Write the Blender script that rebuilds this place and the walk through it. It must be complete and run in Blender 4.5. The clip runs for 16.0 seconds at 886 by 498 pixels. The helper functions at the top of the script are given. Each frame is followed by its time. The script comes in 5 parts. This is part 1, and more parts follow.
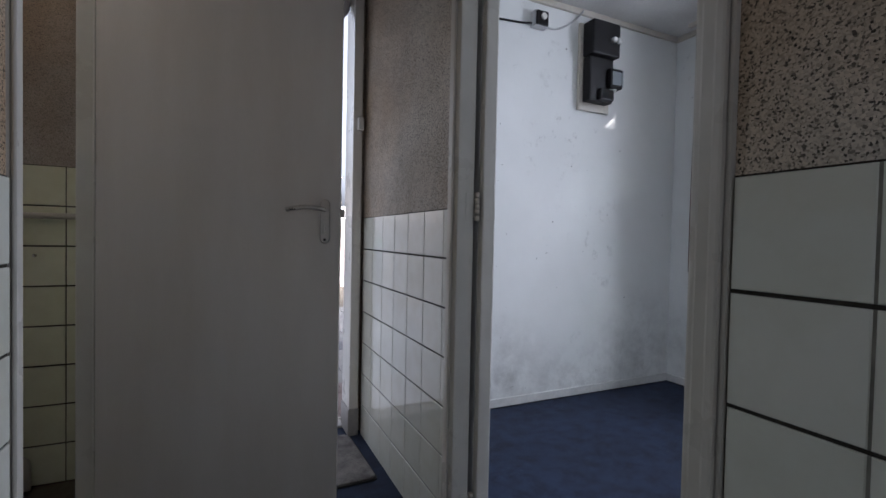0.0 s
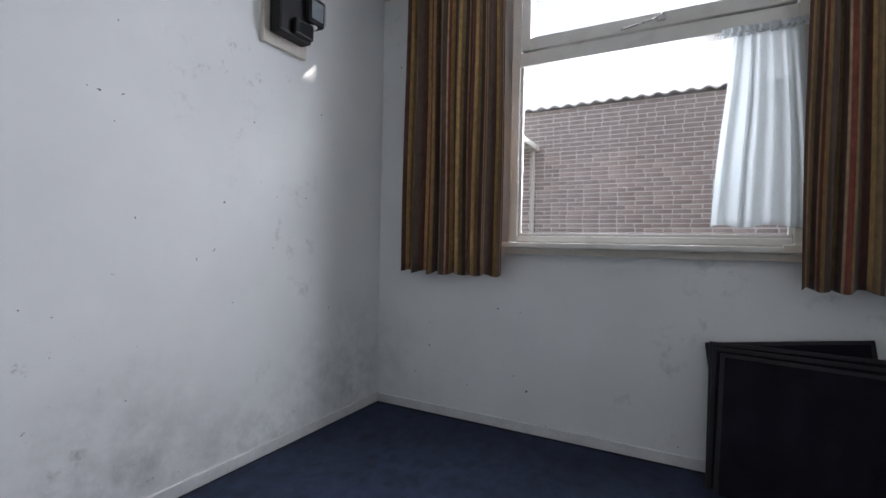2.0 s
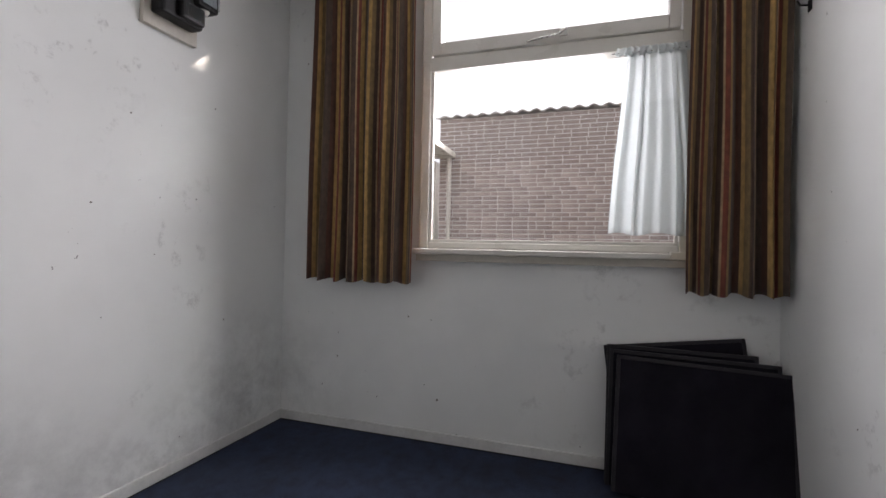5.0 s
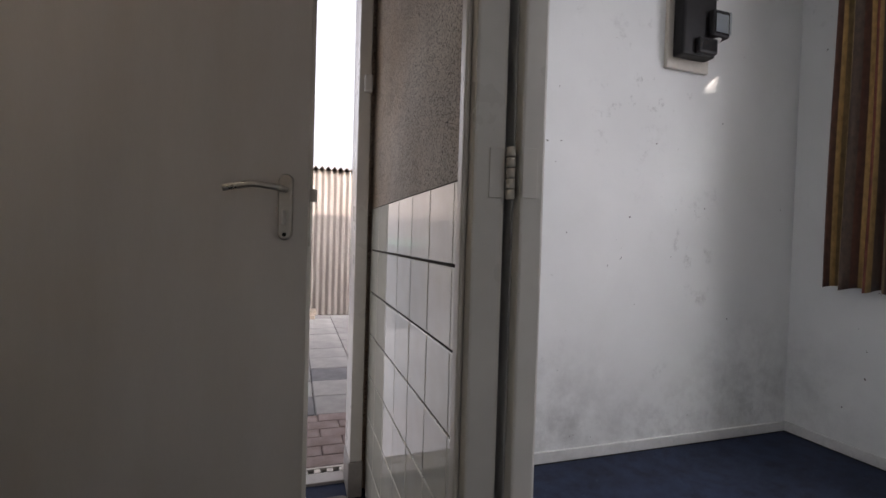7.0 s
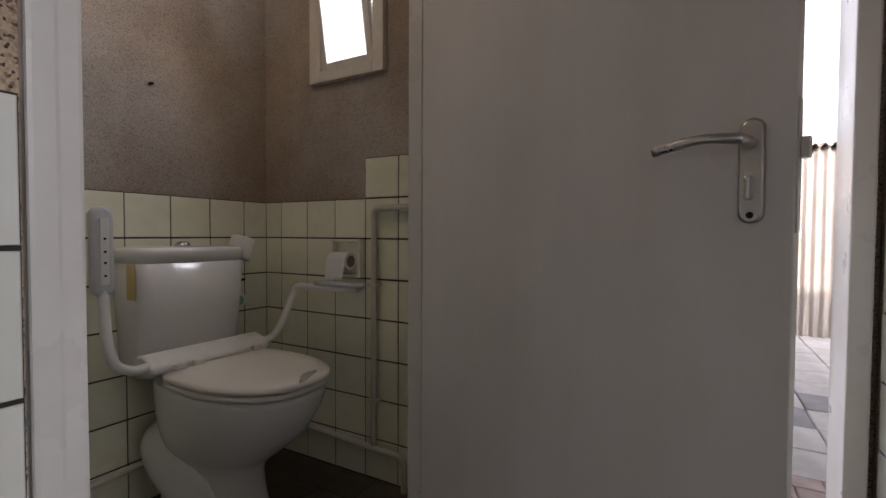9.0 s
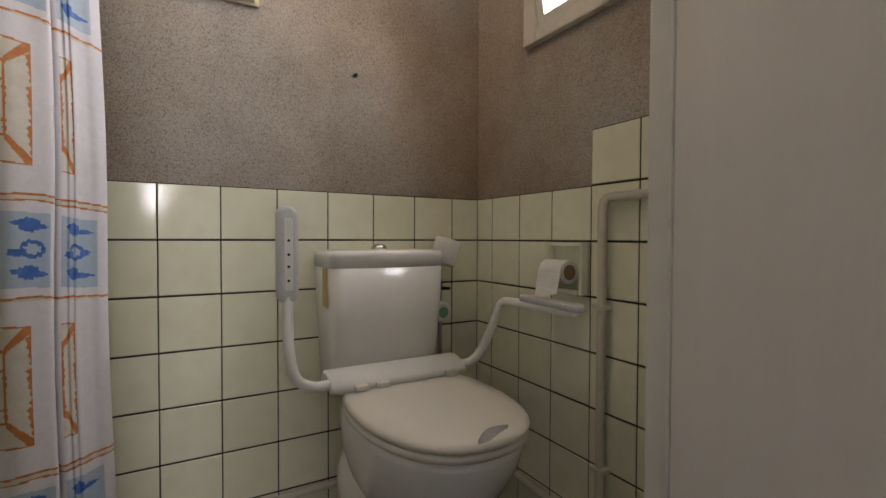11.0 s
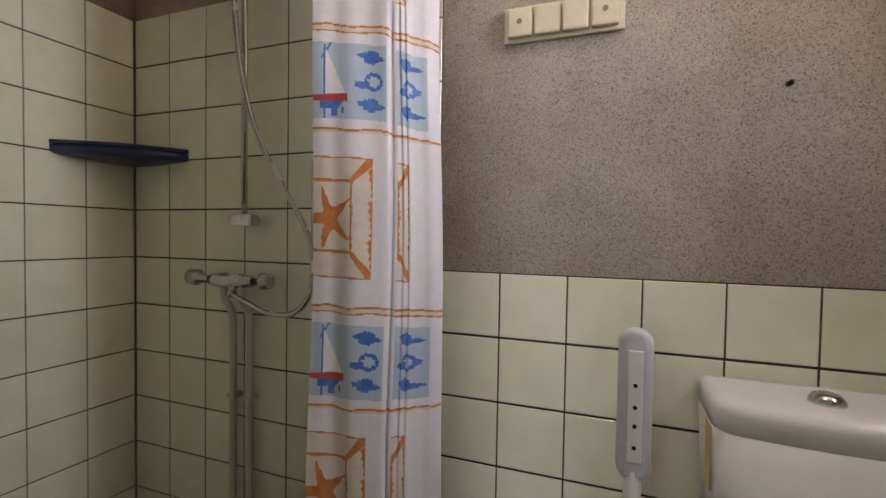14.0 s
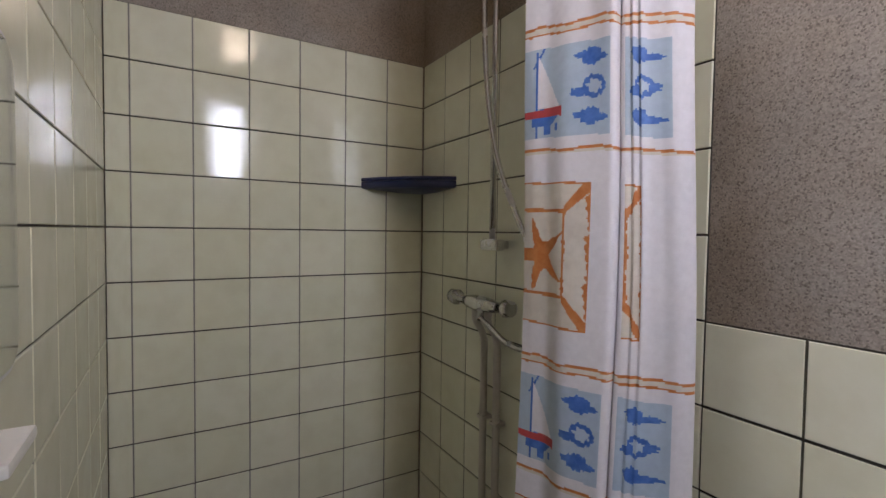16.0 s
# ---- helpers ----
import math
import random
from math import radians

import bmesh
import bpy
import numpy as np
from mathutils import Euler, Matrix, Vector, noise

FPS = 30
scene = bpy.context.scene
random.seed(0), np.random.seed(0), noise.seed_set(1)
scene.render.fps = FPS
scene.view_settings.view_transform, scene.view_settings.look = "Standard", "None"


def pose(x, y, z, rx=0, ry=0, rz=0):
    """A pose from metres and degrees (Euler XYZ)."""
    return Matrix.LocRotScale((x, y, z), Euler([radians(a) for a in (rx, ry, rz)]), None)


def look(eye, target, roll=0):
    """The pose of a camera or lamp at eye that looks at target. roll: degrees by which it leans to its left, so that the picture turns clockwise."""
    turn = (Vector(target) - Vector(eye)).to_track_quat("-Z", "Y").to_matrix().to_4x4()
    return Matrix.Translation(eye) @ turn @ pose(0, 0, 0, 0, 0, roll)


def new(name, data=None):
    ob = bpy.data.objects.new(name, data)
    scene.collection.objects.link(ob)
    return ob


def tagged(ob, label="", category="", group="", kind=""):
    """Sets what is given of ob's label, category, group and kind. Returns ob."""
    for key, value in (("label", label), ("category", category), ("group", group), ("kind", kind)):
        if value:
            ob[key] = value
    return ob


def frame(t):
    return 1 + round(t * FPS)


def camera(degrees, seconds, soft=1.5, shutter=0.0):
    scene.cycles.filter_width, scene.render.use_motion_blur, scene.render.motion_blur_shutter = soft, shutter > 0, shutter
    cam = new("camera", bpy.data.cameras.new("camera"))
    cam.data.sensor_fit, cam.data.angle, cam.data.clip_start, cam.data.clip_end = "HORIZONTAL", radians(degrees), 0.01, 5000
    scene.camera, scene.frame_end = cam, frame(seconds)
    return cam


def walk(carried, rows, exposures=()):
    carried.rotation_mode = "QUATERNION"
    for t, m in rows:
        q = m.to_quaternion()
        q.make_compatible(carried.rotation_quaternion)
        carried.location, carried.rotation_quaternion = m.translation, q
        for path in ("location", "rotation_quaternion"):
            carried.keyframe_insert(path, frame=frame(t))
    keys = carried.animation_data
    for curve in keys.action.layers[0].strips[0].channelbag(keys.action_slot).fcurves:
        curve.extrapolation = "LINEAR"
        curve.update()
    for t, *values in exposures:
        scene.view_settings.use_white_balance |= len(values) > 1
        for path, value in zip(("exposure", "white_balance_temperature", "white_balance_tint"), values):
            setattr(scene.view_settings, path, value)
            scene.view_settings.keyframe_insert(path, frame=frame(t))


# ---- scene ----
cam = camera(87.9, 16.0)
PATH = [
    (0, (-0.07, 0.028, 0.961), (0.782, 1.837, 0.913), 1.2),
    (0.5, (0.039, 0.276, 0.977), (1.141, 1.944, 0.934), 1.2),
    (1, (0.205, 0.498, 0.971), (1.609, 1.922, 0.926), 1.3),
    (1.5, (0.376, 0.622, 0.947), (1.998, 1.791, 0.914), 1.2),
    (2, (0.521, 0.647, 0.924), (2.284, 1.59, 0.905), 1.2),
    (2.5, (0.611, 0.634, 0.888), (2.465, 1.386, 0.891), 1.4),
    (3, (0.672, 0.724, 0.914), (2.598, 1.263, 0.891), 1.2),
    (5.5, (0.522, 0.606, 0.945), (2.392, 1.314, 0.984), 1.4),
    (6, (0.394, 0.598, 0.998), (2.025, 1.757, 0.992), 1.7),
    (6.5, (0.318, 0.571, 0.975), (1.487, 2.193, 0.955), 1.8),
    (7, (0.26, 0.528, 0.946), (0.876, 2.43, 0.904), 1.7),
    (7.5, (0.224, 0.52, 0.929), (0.262, 2.519, 0.873), 1.0),
    (8, (0.238, 0.545, 0.922), (-0.119, 2.511, 0.855), 0.7),
    (8.5, (0.227, 0.662, 0.916), (-0.433, 2.549, 0.849), 0.2),
    (9, (0.177, 0.848, 0.915), (-0.802, 2.591, 0.854), 0.3),
    (9.5, (0.097, 1.075, 0.916), (-1.259, 2.544, 0.849), 0.7),
    (10, (0.038, 1.205, 0.904), (-1.576, 2.385, 0.847), 0.4),
    (12.5, (-0.115, 1.28, 0.946), (-1.948, 2.079, 0.91), -0.0),
    (13, (-0.146, 1.368, 1.031), (-2.115, 1.715, 0.997), 0.2),
    (13.3, (-0.207, 1.381, 1.034), (-2.206, 1.418, 1.069), 0.4),
    (13.5, (-0.267, 1.404, 1.101), (-2.26, 1.25, 1.055), 0.7),
    (14, (-0.434, 1.449, 1.132), (-2.3, 0.732, 1.075), 0.9),
    (14.5, (-0.535, 1.49, 1.138), (-2.164, 0.33, 1.076), 0.9),
    (15, (-0.609, 1.49, 1.152), (-1.954, 0.011, 1.077), 0.7),
    (15.5, (-0.622, 1.499, 1.168), (-1.782, -0.13, 1.107), 1.6),
    (16, (-0.662, 1.497, 1.199), (-1.679, -0.224, 1.125), 0.8),
]
EXPOSURES = [(0.0, 1.9, 5650, 15), (1.0, 1.9, 5800, 15), (3.0, 1.9, 6050, 16), (5.5, 1.93, 6550, 18), (7.0, 1.8, 6400, 19), (8.0, 1.95, 6300, 22), (9.0, 2.25, 6300, 21), (9.5, 2.6, 6450, 18), (10.0, 2.8, 6700, 17),
             (12.5, 2.92, 6550, 17), (13.3, 2.92, 6800, 17), (14.0, 2.9, 6550, 19), (15.0, 2.85, 6200, 23), (16.0, 2.8, 6100, 22)]
walk(cam, [(t, look(eye, target, roll)) for t, eye, target, roll in PATH], EXPOSURES)

# ---- daylight ----
SUN_TO = Vector((0.50, -1.0, 0.46)).normalized()
world = bpy.data.worlds.new("sky")
scene.world = world
world.use_nodes = True
wn = world.node_tree
sky = wn.nodes.new("ShaderNodeTexSky")
sky.sky_type = "NISHITA"
sky.sun_disc = False
sky.sun_elevation = math.asin(SUN_TO.z)
sky.sun_rotation = math.atan2(SUN_TO.x, SUN_TO.y)
sky.dust_density, sky.air_density, sky.ozone_density = 8.0, 0.7, 0.3
haze = wn.nodes.new("ShaderNodeHueSaturation")
haze.inputs["Saturation"].default_value = 0.1
wn.links.new(sky.outputs[0], haze.inputs["Color"])
wn.links.new(haze.outputs[0], wn.nodes["Background"].inputs[0])
wn.nodes["Background"].inputs[1].default_value = SKY_STRENGTH = 0.15
sun_data = bpy.data.lights.new("sun", "SUN")
sun_data.energy, sun_data.angle, sun_data.color = 2.0, radians(0.5), (1.0, 0.9, 0.76)
sun = new("sun", sun_data)
sun.matrix_world = look((0, 0, 30), Vector((0, 0, 30)) - SUN_TO)


def opening_light(name, eye, target, wide, high, power, colour):
    """Daylight in an opening, in place of the sky beyond it; at the hall's end an added fill."""
    d = bpy.data.lights.new(name, "AREA")
    d.shape, d.size, d.size_y, d.energy, d.color = "RECTANGLE", wide, high, power, colour
    ob = new(name, d)
    ob.matrix_world = look(eye, target)


opening_light("window_daylight", (2.95, 1.0, 1.76), (1.0, 1.55, 1.16), 0.80, 1.10, 8.6, (0.97, 0.98, 1.0))
# added fill lamp that brightens the hall; no sky lies behind this one
opening_light("hall_end_fill", (0.06, -1.185, 1.30), (0.06, 1.0, 1.05), 0.60, 1.30, 0.36, (0.97, 0.97, 1.0))
opening_light("doorway_daylight", (0.07, 2.352, 1.075), (0.07, 1.0, 1.0), 0.76, 2.10, 0.75, (0.95, 0.96, 1.0))
opening_light("bath_window_daylight", (-1.005, 2.33, 1.84), (-1.005, 1.0, 1.55), 0.30, 0.52, 2.2, (0.92, 0.96, 1.0))



# ---- materials ----
def shader(name, rough=0.5, metal=0.0):
    m = bpy.data.materials.new(name)
    m.use_nodes = True
    n, l = m.node_tree.nodes, m.node_tree.links
    b = n["Principled BSDF"]
    b.inputs["Roughness"].default_value = rough
    b.inputs["Metallic"].default_value = metal
    return m, n, l, b


def coords(n, l, scale=1.0, stretch=(1, 1, 1), uv=False):
    c = n.new("ShaderNodeTexCoord")
    mp = n.new("ShaderNodeMapping")
    mp.inputs["Scale"].default_value = [scale * s for s in stretch]
    l.new(c.outputs["UV" if uv else "Object"], mp.inputs[0])
    return mp.outputs[0]


def ramp(n, l, src, stops, mode="LINEAR"):
    r = n.new("ShaderNodeValToRGB")
    r.color_ramp.interpolation = mode
    e = r.color_ramp.elements
    while len(e) < len(stops):
        e.new(0.5)
    for k, (p, c) in zip(e, stops):
        k.position = p
        k.color = (*c, 1) if len(c) == 3 else (c[0], c[0], c[0], 1)
    l.new(src, r.inputs[0])
    return r.outputs[0]


def noise_tex(n, l, vec, scale, detail=4.0, rough=0.55):
    t = n.new("ShaderNodeTexNoise")
    t.inputs["Scale"].default_value, t.inputs["Detail"].default_value, t.inputs["Roughness"].default_value = scale, detail, rough
    l.new(vec, t.inputs["Vector"])
    return t.outputs[0]


def mixed(n, l, fac, a, b, mode="MIX"):
    x = n.new("ShaderNodeMix")
    x.data_type, x.blend_type = "RGBA", mode
    for sock, v in ((x.inputs[0], fac), (x.inputs[6], a), (x.inputs[7], b)):
        if isinstance(v, (int, float)):
            sock.default_value = v
        elif isinstance(v, tuple):
            sock.default_value = (*v, 1)
        else:
            l.new(v, sock)
    return x.outputs[2]


def bumped(n, l, b, height, strength=0.3, distance=0.003):
    u = n.new("ShaderNodeBump")
    u.inputs["Strength"].default_value, u.inputs["Distance"].default_value = strength, distance
    l.new(height, u.inputs["Height"])
    l.new(u.outputs[0], b.inputs["Normal"])


def plain(name, c1, c2, rough=0.5, metal=0.0, scale=6.0, fine=90.0, bump=0.12, stretch=(1, 1, 1), vary=0.0, sheen=0.09, grain=0.22):
    """Two tones at a large scale, a fine grain in tone and relief, and an uneven gloss."""
    m, n, l, b = shader(name, rough, metal)
    v = coords(n, l, 1.0, stretch)
    big = ramp(n, l, noise_tex(n, l, v, scale), [(0.35, c1), (0.68, c2)])
    small = noise_tex(n, l, v, fine, 3)
    col = mixed(n, l, grain, big, ramp(n, l, small, [(0.3, tuple(0.72 * k for k in c1)), (0.7, c2)]))
    if vary:
        o = n.new("ShaderNodeObjectInfo")
        tone = ramp(n, l, o.outputs["Random"], [(0.0, (1 - vary,)), (1.0, (1.0,))])
        col = mixed(n, l, 1.0, col, tone, "MULTIPLY")
    l.new(col, b.inputs["Base Color"])
    l.new(ramp(n, l, noise_tex(n, l, v, scale * 2.3), [(0.3, (max(rough - sheen, 0.03),)), (0.7, (min(rough + sheen, 1.0),))]), b.inputs["Roughness"])
    if bump:
        bumped(n, l, b, small, bump, 0.002)
    return m


def granite_plaster(name, light, mid, dark, grain, darkness, rough=0.75):
    """Sprayed stone-chip plaster: light chips with dark ones strewn between."""
    m, n, l, b = shader(name, rough)
    v = coords(n, l, 1.0)
    warp = n.new("ShaderNodeTexNoise")
    warp.inputs["Scale"].default_value = grain * 0.9
    l.new(v, warp.inputs["Vector"])
    bent = n.new("ShaderNodeVectorMath")
    bent.operation = "MULTIPLY_ADD"
    l.new(warp.outputs["Color"], bent.inputs[0])
    bent.inputs[1].default_value = (0.8 / grain,) * 3
    l.new(v, bent.inputs[2])
    vo = n.new("ShaderNodeTexVoronoi")
    vo.inputs["Scale"].default_value = grain
    l.new(bent.outputs[0], vo.inputs["Vector"])
    sep = n.new("ShaderNodeSeparateColor")
    l.new(vo.outputs["Color"], sep.inputs[0])
    deep = tuple(0.5 * (p + q) for p, q in zip(dark, mid))
    chips = ramp(n, l, sep.outputs[0], [(0.0, dark), (darkness, deep), (darkness + 0.08, mid), (0.6, light), (1.0, tuple(min(1.18 * c, 1) for c in light))])
    stain = ramp(n, l, noise_tex(n, l, v, 1.7, 6, 0.6), [(0.36, (0.66, 0.62, 0.58)), (0.62, (1, 1, 1))])
    brown = ramp(n, l, noise_tex(n, l, v, 0.9, 4), [(0.40, (1.0, 0.86, 0.70)), (0.60, (1, 1, 1))])
    stain = mixed(n, l, 1.0, stain, brown, "MULTIPLY")
    l.new(mixed(n, l, 1.0, chips, stain, "MULTIPLY"), b.inputs["Base Color"])
    bumped(n, l, b, sep.outputs[0], 0.55, 0.0025)
    return m


def stained_wall(name, c1, c2):
    """White emulsion, handled, with mould flecks and scuffs in patches of their own."""
    m, n, l, b = shader(name, 0.6)
    v = coords(n, l, 1.0)
    base = ramp(n, l, noise_tex(n, l, v, 1.7, 6), [(0.35, c1), (0.65, c2)])
    big = ramp(n, l, noise_tex(n, l, v, 1.1, 2), [(0.52, (0,)), (0.66, (1,))])
    fleck = ramp(n, l, noise_tex(n, l, v, 9.0, 12, 0.75), [(0.56, (0,)), (0.74, (1,))])
    mask = mixed(n, l, 1.0, big, fleck, "MULTIPLY")
    col = mixed(n, l, mask, base, (0.16, 0.15, 0.14))
    for place, reach in (((2.45, 2.23, 0.16), 0.55), ((1.35, 2.23, 0.08), 0.5), ((1.9, 2.23, 0.02), 0.35)):
        far = n.new("ShaderNodeVectorMath")
        far.operation = "DISTANCE"
        l.new(v, far.inputs[0])
        far.inputs[1].default_value = place
        patch = ramp(n, l, far.outputs["Value"], [(0.05, (1,)), (reach, (0,))])
        bloom = ramp(n, l, noise_tex(n, l, v, 6.5, 13, 0.72), [(0.42, (0,)), (0.66, (0.44,))])
        col = mixed(n, l, mixed(n, l, 1.0, patch, bloom, "MULTIPLY"), col, (0.13, 0.12, 0.11))
    scuff = ramp(n, l, noise_tex(n, l, v, 31.0, 2), [(0.755, (0,)), (0.785, (1,))])
    col = mixed(n, l, scuff, col, (0.12, 0.10, 0.09))
    l.new(col, b.inputs["Base Color"])
    bumped(n, l, b, noise_tex(n, l, v, 120.0, 4), 0.15, 0.002)
    return m


def glazed(name, c1, c2, rough=0.08):
    """Glazed tile: slight tone from tile to tile, and a softly wavy glaze."""
    m, n, l, b = shader(name, rough)
    v = coords(n, l, 1.0)
    o = n.new("ShaderNodeObjectInfo")
    shift = n.new("ShaderNodeVectorMath")
    shift.operation = "ADD"
    l.new(v, shift.inputs[0])
    l.new(o.outputs["Location"], shift.inputs[1])
    tone = ramp(n, l, o.outputs["Random"], [(0.0, c1), (1.0, c2)])
    cloud = ramp(n, l, noise_tex(n, l, shift.outputs[0], 14.0, 5), [(0.3, (0.93, 0.92, 0.89)), (0.6, (1, 1, 1))])
    l.new(mixed(n, l, 1.0, tone, cloud, "MULTIPLY"), b.inputs["Base Color"])
    l.new(ramp(n, l, noise_tex(n, l, shift.outputs[0], 22.0), [(0.35, (rough * 0.7,)), (0.7, (rough * 1.9,))]), b.inputs["Roughness"])
    bumped(n, l, b, noise_tex(n, l, shift.outputs[0], 9.0, 2), 0.05, 0.004)
    return m


def carpet(name, c1, c2):
    m, n, l, b = shader(name, 0.95)
    v = coords(n, l, 1.0)
    f = noise_tex(n, l, v, 260.0, 4, 0.7)
    wear = ramp(n, l, noise_tex(n, l, v, 3.0, 5), [(0.3, (0.75, 0.75, 0.75)), (0.7, (1.1, 1.1, 1.1))])
    lint = ramp(n, l, noise_tex(n, l, v, 75.0, 3), [(0.68, (0,)), (0.78, (0.6,))])
    spot = ramp(n, l, noise_tex(n, l, v, 13.0, 8, 0.7), [(0.36, (0.55, 0.52, 0.55)), (0.56, (1, 1, 1))])
    wear = mixed(n, l, 1.0, wear, spot, "MULTIPLY")
    col = mixed(n, l, 1.0, ramp(n, l, f, [(0.3, c1), (0.7, c2)]), wear, "MULTIPLY")
    l.new(mixed(n, l, lint, col, (0.22, 0.25, 0.30)), b.inputs["Base Color"])
    bumped(n, l, b, f, 0.9, 0.004)
    return m


def striped_cloth(name, stops, across):
    """Woven upright stripes, counted along the cloth by its UVs."""
    m, n, l, b = shader(name, 0.85)
    v = coords(n, l, 1.0, (1, 1, 1), uv=True)
    s = n.new("ShaderNodeSeparateXYZ")
    l.new(v, s.inputs[0])
    k = n.new("ShaderNodeMath")
    k.operation = "MULTIPLY"
    k.inputs[1].default_value = across
    l.new(s.outputs[0], k.inputs[0])
    fr = n.new("ShaderNodeMath")
    fr.operation = "FRACT"
    l.new(k.outputs[0], fr.inputs[0])
    col = ramp(n, l, fr.outputs[0], stops, "LINEAR")
    weave = noise_tex(n, l, coords(n, l, 1.0, (1, 1, 0.15)), 420.0, 2)
    fleck = ramp(n, l, noise_tex(n, l, coords(n, l, 1.0, (1, 1, 0.5)), 60.0, 3), [(0.3, (0.7, 0.7, 0.7)), (0.7, (1.15, 1.12, 1.05))])
    l.new(mixed(n, l, 1.0, col, fleck, "MULTIPLY"), b.inputs["Base Color"])
    bumped(n, l, b, weave, 0.4, 0.001)
    b.inputs["Sheen Weight"].default_value = 0.15
    return m


def sheer(name, colour, clear):
    """Thin cloth that lets part of the light through."""
    m, n, l, b = shader(name, 0.8)
    out = n["Material Output"]
    b.inputs["Base Color"].default_value = (*colour, 1)
    tl = n.new("ShaderNodeBsdfTranslucent")
    tl.inputs[0].default_value = (*colour, 1)
    tr = n.new("ShaderNodeBsdfTransparent")
    a, c = n.new("ShaderNodeMixShader"), n.new("ShaderNodeMixShader")
    a.inputs[0].default_value = 0.55
    l.new(b.outputs[0], a.inputs[1])
    l.new(tl.outputs[0], a.inputs[2])
    weave = ramp(n, l, noise_tex(n, l, coords(n, l, 1.0, (1, 1, 0.3)), 300.0, 2), [(0.3, (clear * 0.92,)), (0.7, (clear * 1.08,))])
    l.new(weave, c.inputs[0])
    l.new(a.outputs[0], c.inputs[1])
    l.new(tr.outputs[0], c.inputs[2])
    l.new(c.outputs[0], out.inputs[0])
    return m


def glass(name, rough=0.0, tint=(0.97, 0.98, 0.98)):
    """A pane seen from both sides: clear, with the gloss of glass."""
    m, n, l, b = shader(name)
    out = n["Material Output"]
    tr = n.new("ShaderNodeBsdfTransparent")
    tr.inputs[0].default_value = (*tint, 1)
    gl = n.new("ShaderNodeBsdfGlossy")
    gl.inputs["Roughness"].default_value = 0.02
    lw = n.new("ShaderNodeLayerWeight")
    lw.inputs[0].default_value = 0.5
    pw = n.new("ShaderNodeMath")
    pw.operation = "POWER"
    pw.inputs[1].default_value = 4.0
    l.new(lw.outputs["Facing"], pw.inputs[0])
    fr = n.new("ShaderNodeMath")
    fr.operation = "MULTIPLY_ADD"
    fr.inputs[1].default_value, fr.inputs[2].default_value = 0.5, 0.03
    l.new(pw.outputs[0], fr.inputs[0])
    x = n.new("ShaderNodeMixShader")
    l.new(fr.outputs[0], x.inputs[0])
    l.new(tr.outputs[0], x.inputs[1])
    l.new(gl.outputs[0], x.inputs[2])
    l.new(x.outputs[0], out.inputs[0])
    return m


def glow(name, colour, strength):
    m, n, l, b = shader(name)
    b.inputs["Base Color"].default_value = (*colour, 1)
    b.inputs["Emission Color"].default_value = (*colour, 1)
    b.inputs["Emission Strength"].default_value = strength
    return m


PLASTER_HALL = granite_plaster("hall_stone_chip_plaster", (0.66, 0.61, 0.53), (0.50, 0.45, 0.38), (0.05, 0.045, 0.04), 370.0, 0.17)
PLASTER_BATH = granite_plaster("bath_stone_chip_plaster", (0.42, 0.385, 0.35), (0.335, 0.305, 0.275), (0.19, 0.17, 0.15), 400.0, 0.08)
WALL_WHITE = stained_wall("room_wall_emulsion", (0.76, 0.77, 0.755), (0.83, 0.84, 0.825))
CEILING = plain("ceiling_paint", (0.70, 0.69, 0.67), (0.77, 0.76, 0.74), 0.8, bump=0.1)
PAINT = plain("gloss_white_paint", (0.62, 0.60, 0.54), (0.70, 0.68, 0.63), 0.32, scale=3.0, fine=40.0, bump=0.03, grain=0.08)
PAINT_WARM = plain("aged_cream_paint", (0.55, 0.51, 0.43), (0.63, 0.59, 0.52), 0.38, scale=3.0, fine=50.0, bump=0.08)
# the browner of the door's two tones paints in warm lamplight
DOOR_PAINT_LAMPLIT = plain("satin_door_paint_lamplit", (0.63, 0.59, 0.54), (0.71, 0.68, 0.645), 0.40, scale=4.5, fine=180.0, bump=0.02, grain=0.06, stretch=(1, 1, 0.22))
SKIRTING = plain("dirty_white_skirting_paint", (0.62, 0.62, 0.60), (0.76, 0.76, 0.74), 0.45, scale=9.0, fine=60.0, bump=0.08)
PLINTH = plain("grey_plinth_paint", (0.30, 0.28, 0.26), (0.36, 0.34, 0.32), 0.5)
TILE = glazed("cream_wall_tile", (0.75, 0.75, 0.58), (0.805, 0.805, 0.655))
HALL_TILE = glazed("pale_hall_tile", (0.72, 0.74, 0.66), (0.79, 0.80, 0.73), 0.05)
GROUT_MID = plain("brown_upright_grout", (0.05, 0.047, 0.03), (0.10, 0.095, 0.06), 0.85, scale=20.0)
GROUT_PALE = plain("pale_upright_grout", (0.20, 0.195, 0.165), (0.31, 0.30, 0.265), 0.8, scale=20.0)
GROUT = plain("dark_tile_grout", (0.025, 0.022, 0.016), (0.05, 0.045, 0.035), 0.9, scale=20.0)
BATH_FLOOR = plain("brown_floor_tile", (0.075, 0.06, 0.045), (0.12, 0.095, 0.07), 0.5, scale=18.0, vary=0.25)
CARPET = carpet("blue_carpet", (0.008, 0.014, 0.037), (0.034, 0.052, 0.108))
MAT_PILE = carpet("grey_mat_pile", (0.16, 0.145, 0.13), (0.30, 0.28, 0.26))
BLACK = plain("black_bakelite", (0.006, 0.005, 0.006), (0.012, 0.011, 0.012), 0.42, bump=0.05)
BLACK.node_tree.nodes["Principled BSDF"].inputs["Specular IOR Level"].default_value = 0.25
BLACK_CARD = plain("black_covered_board", (0.005, 0.004, 0.008), (0.011, 0.009, 0.016), 0.8, bump=0.1)
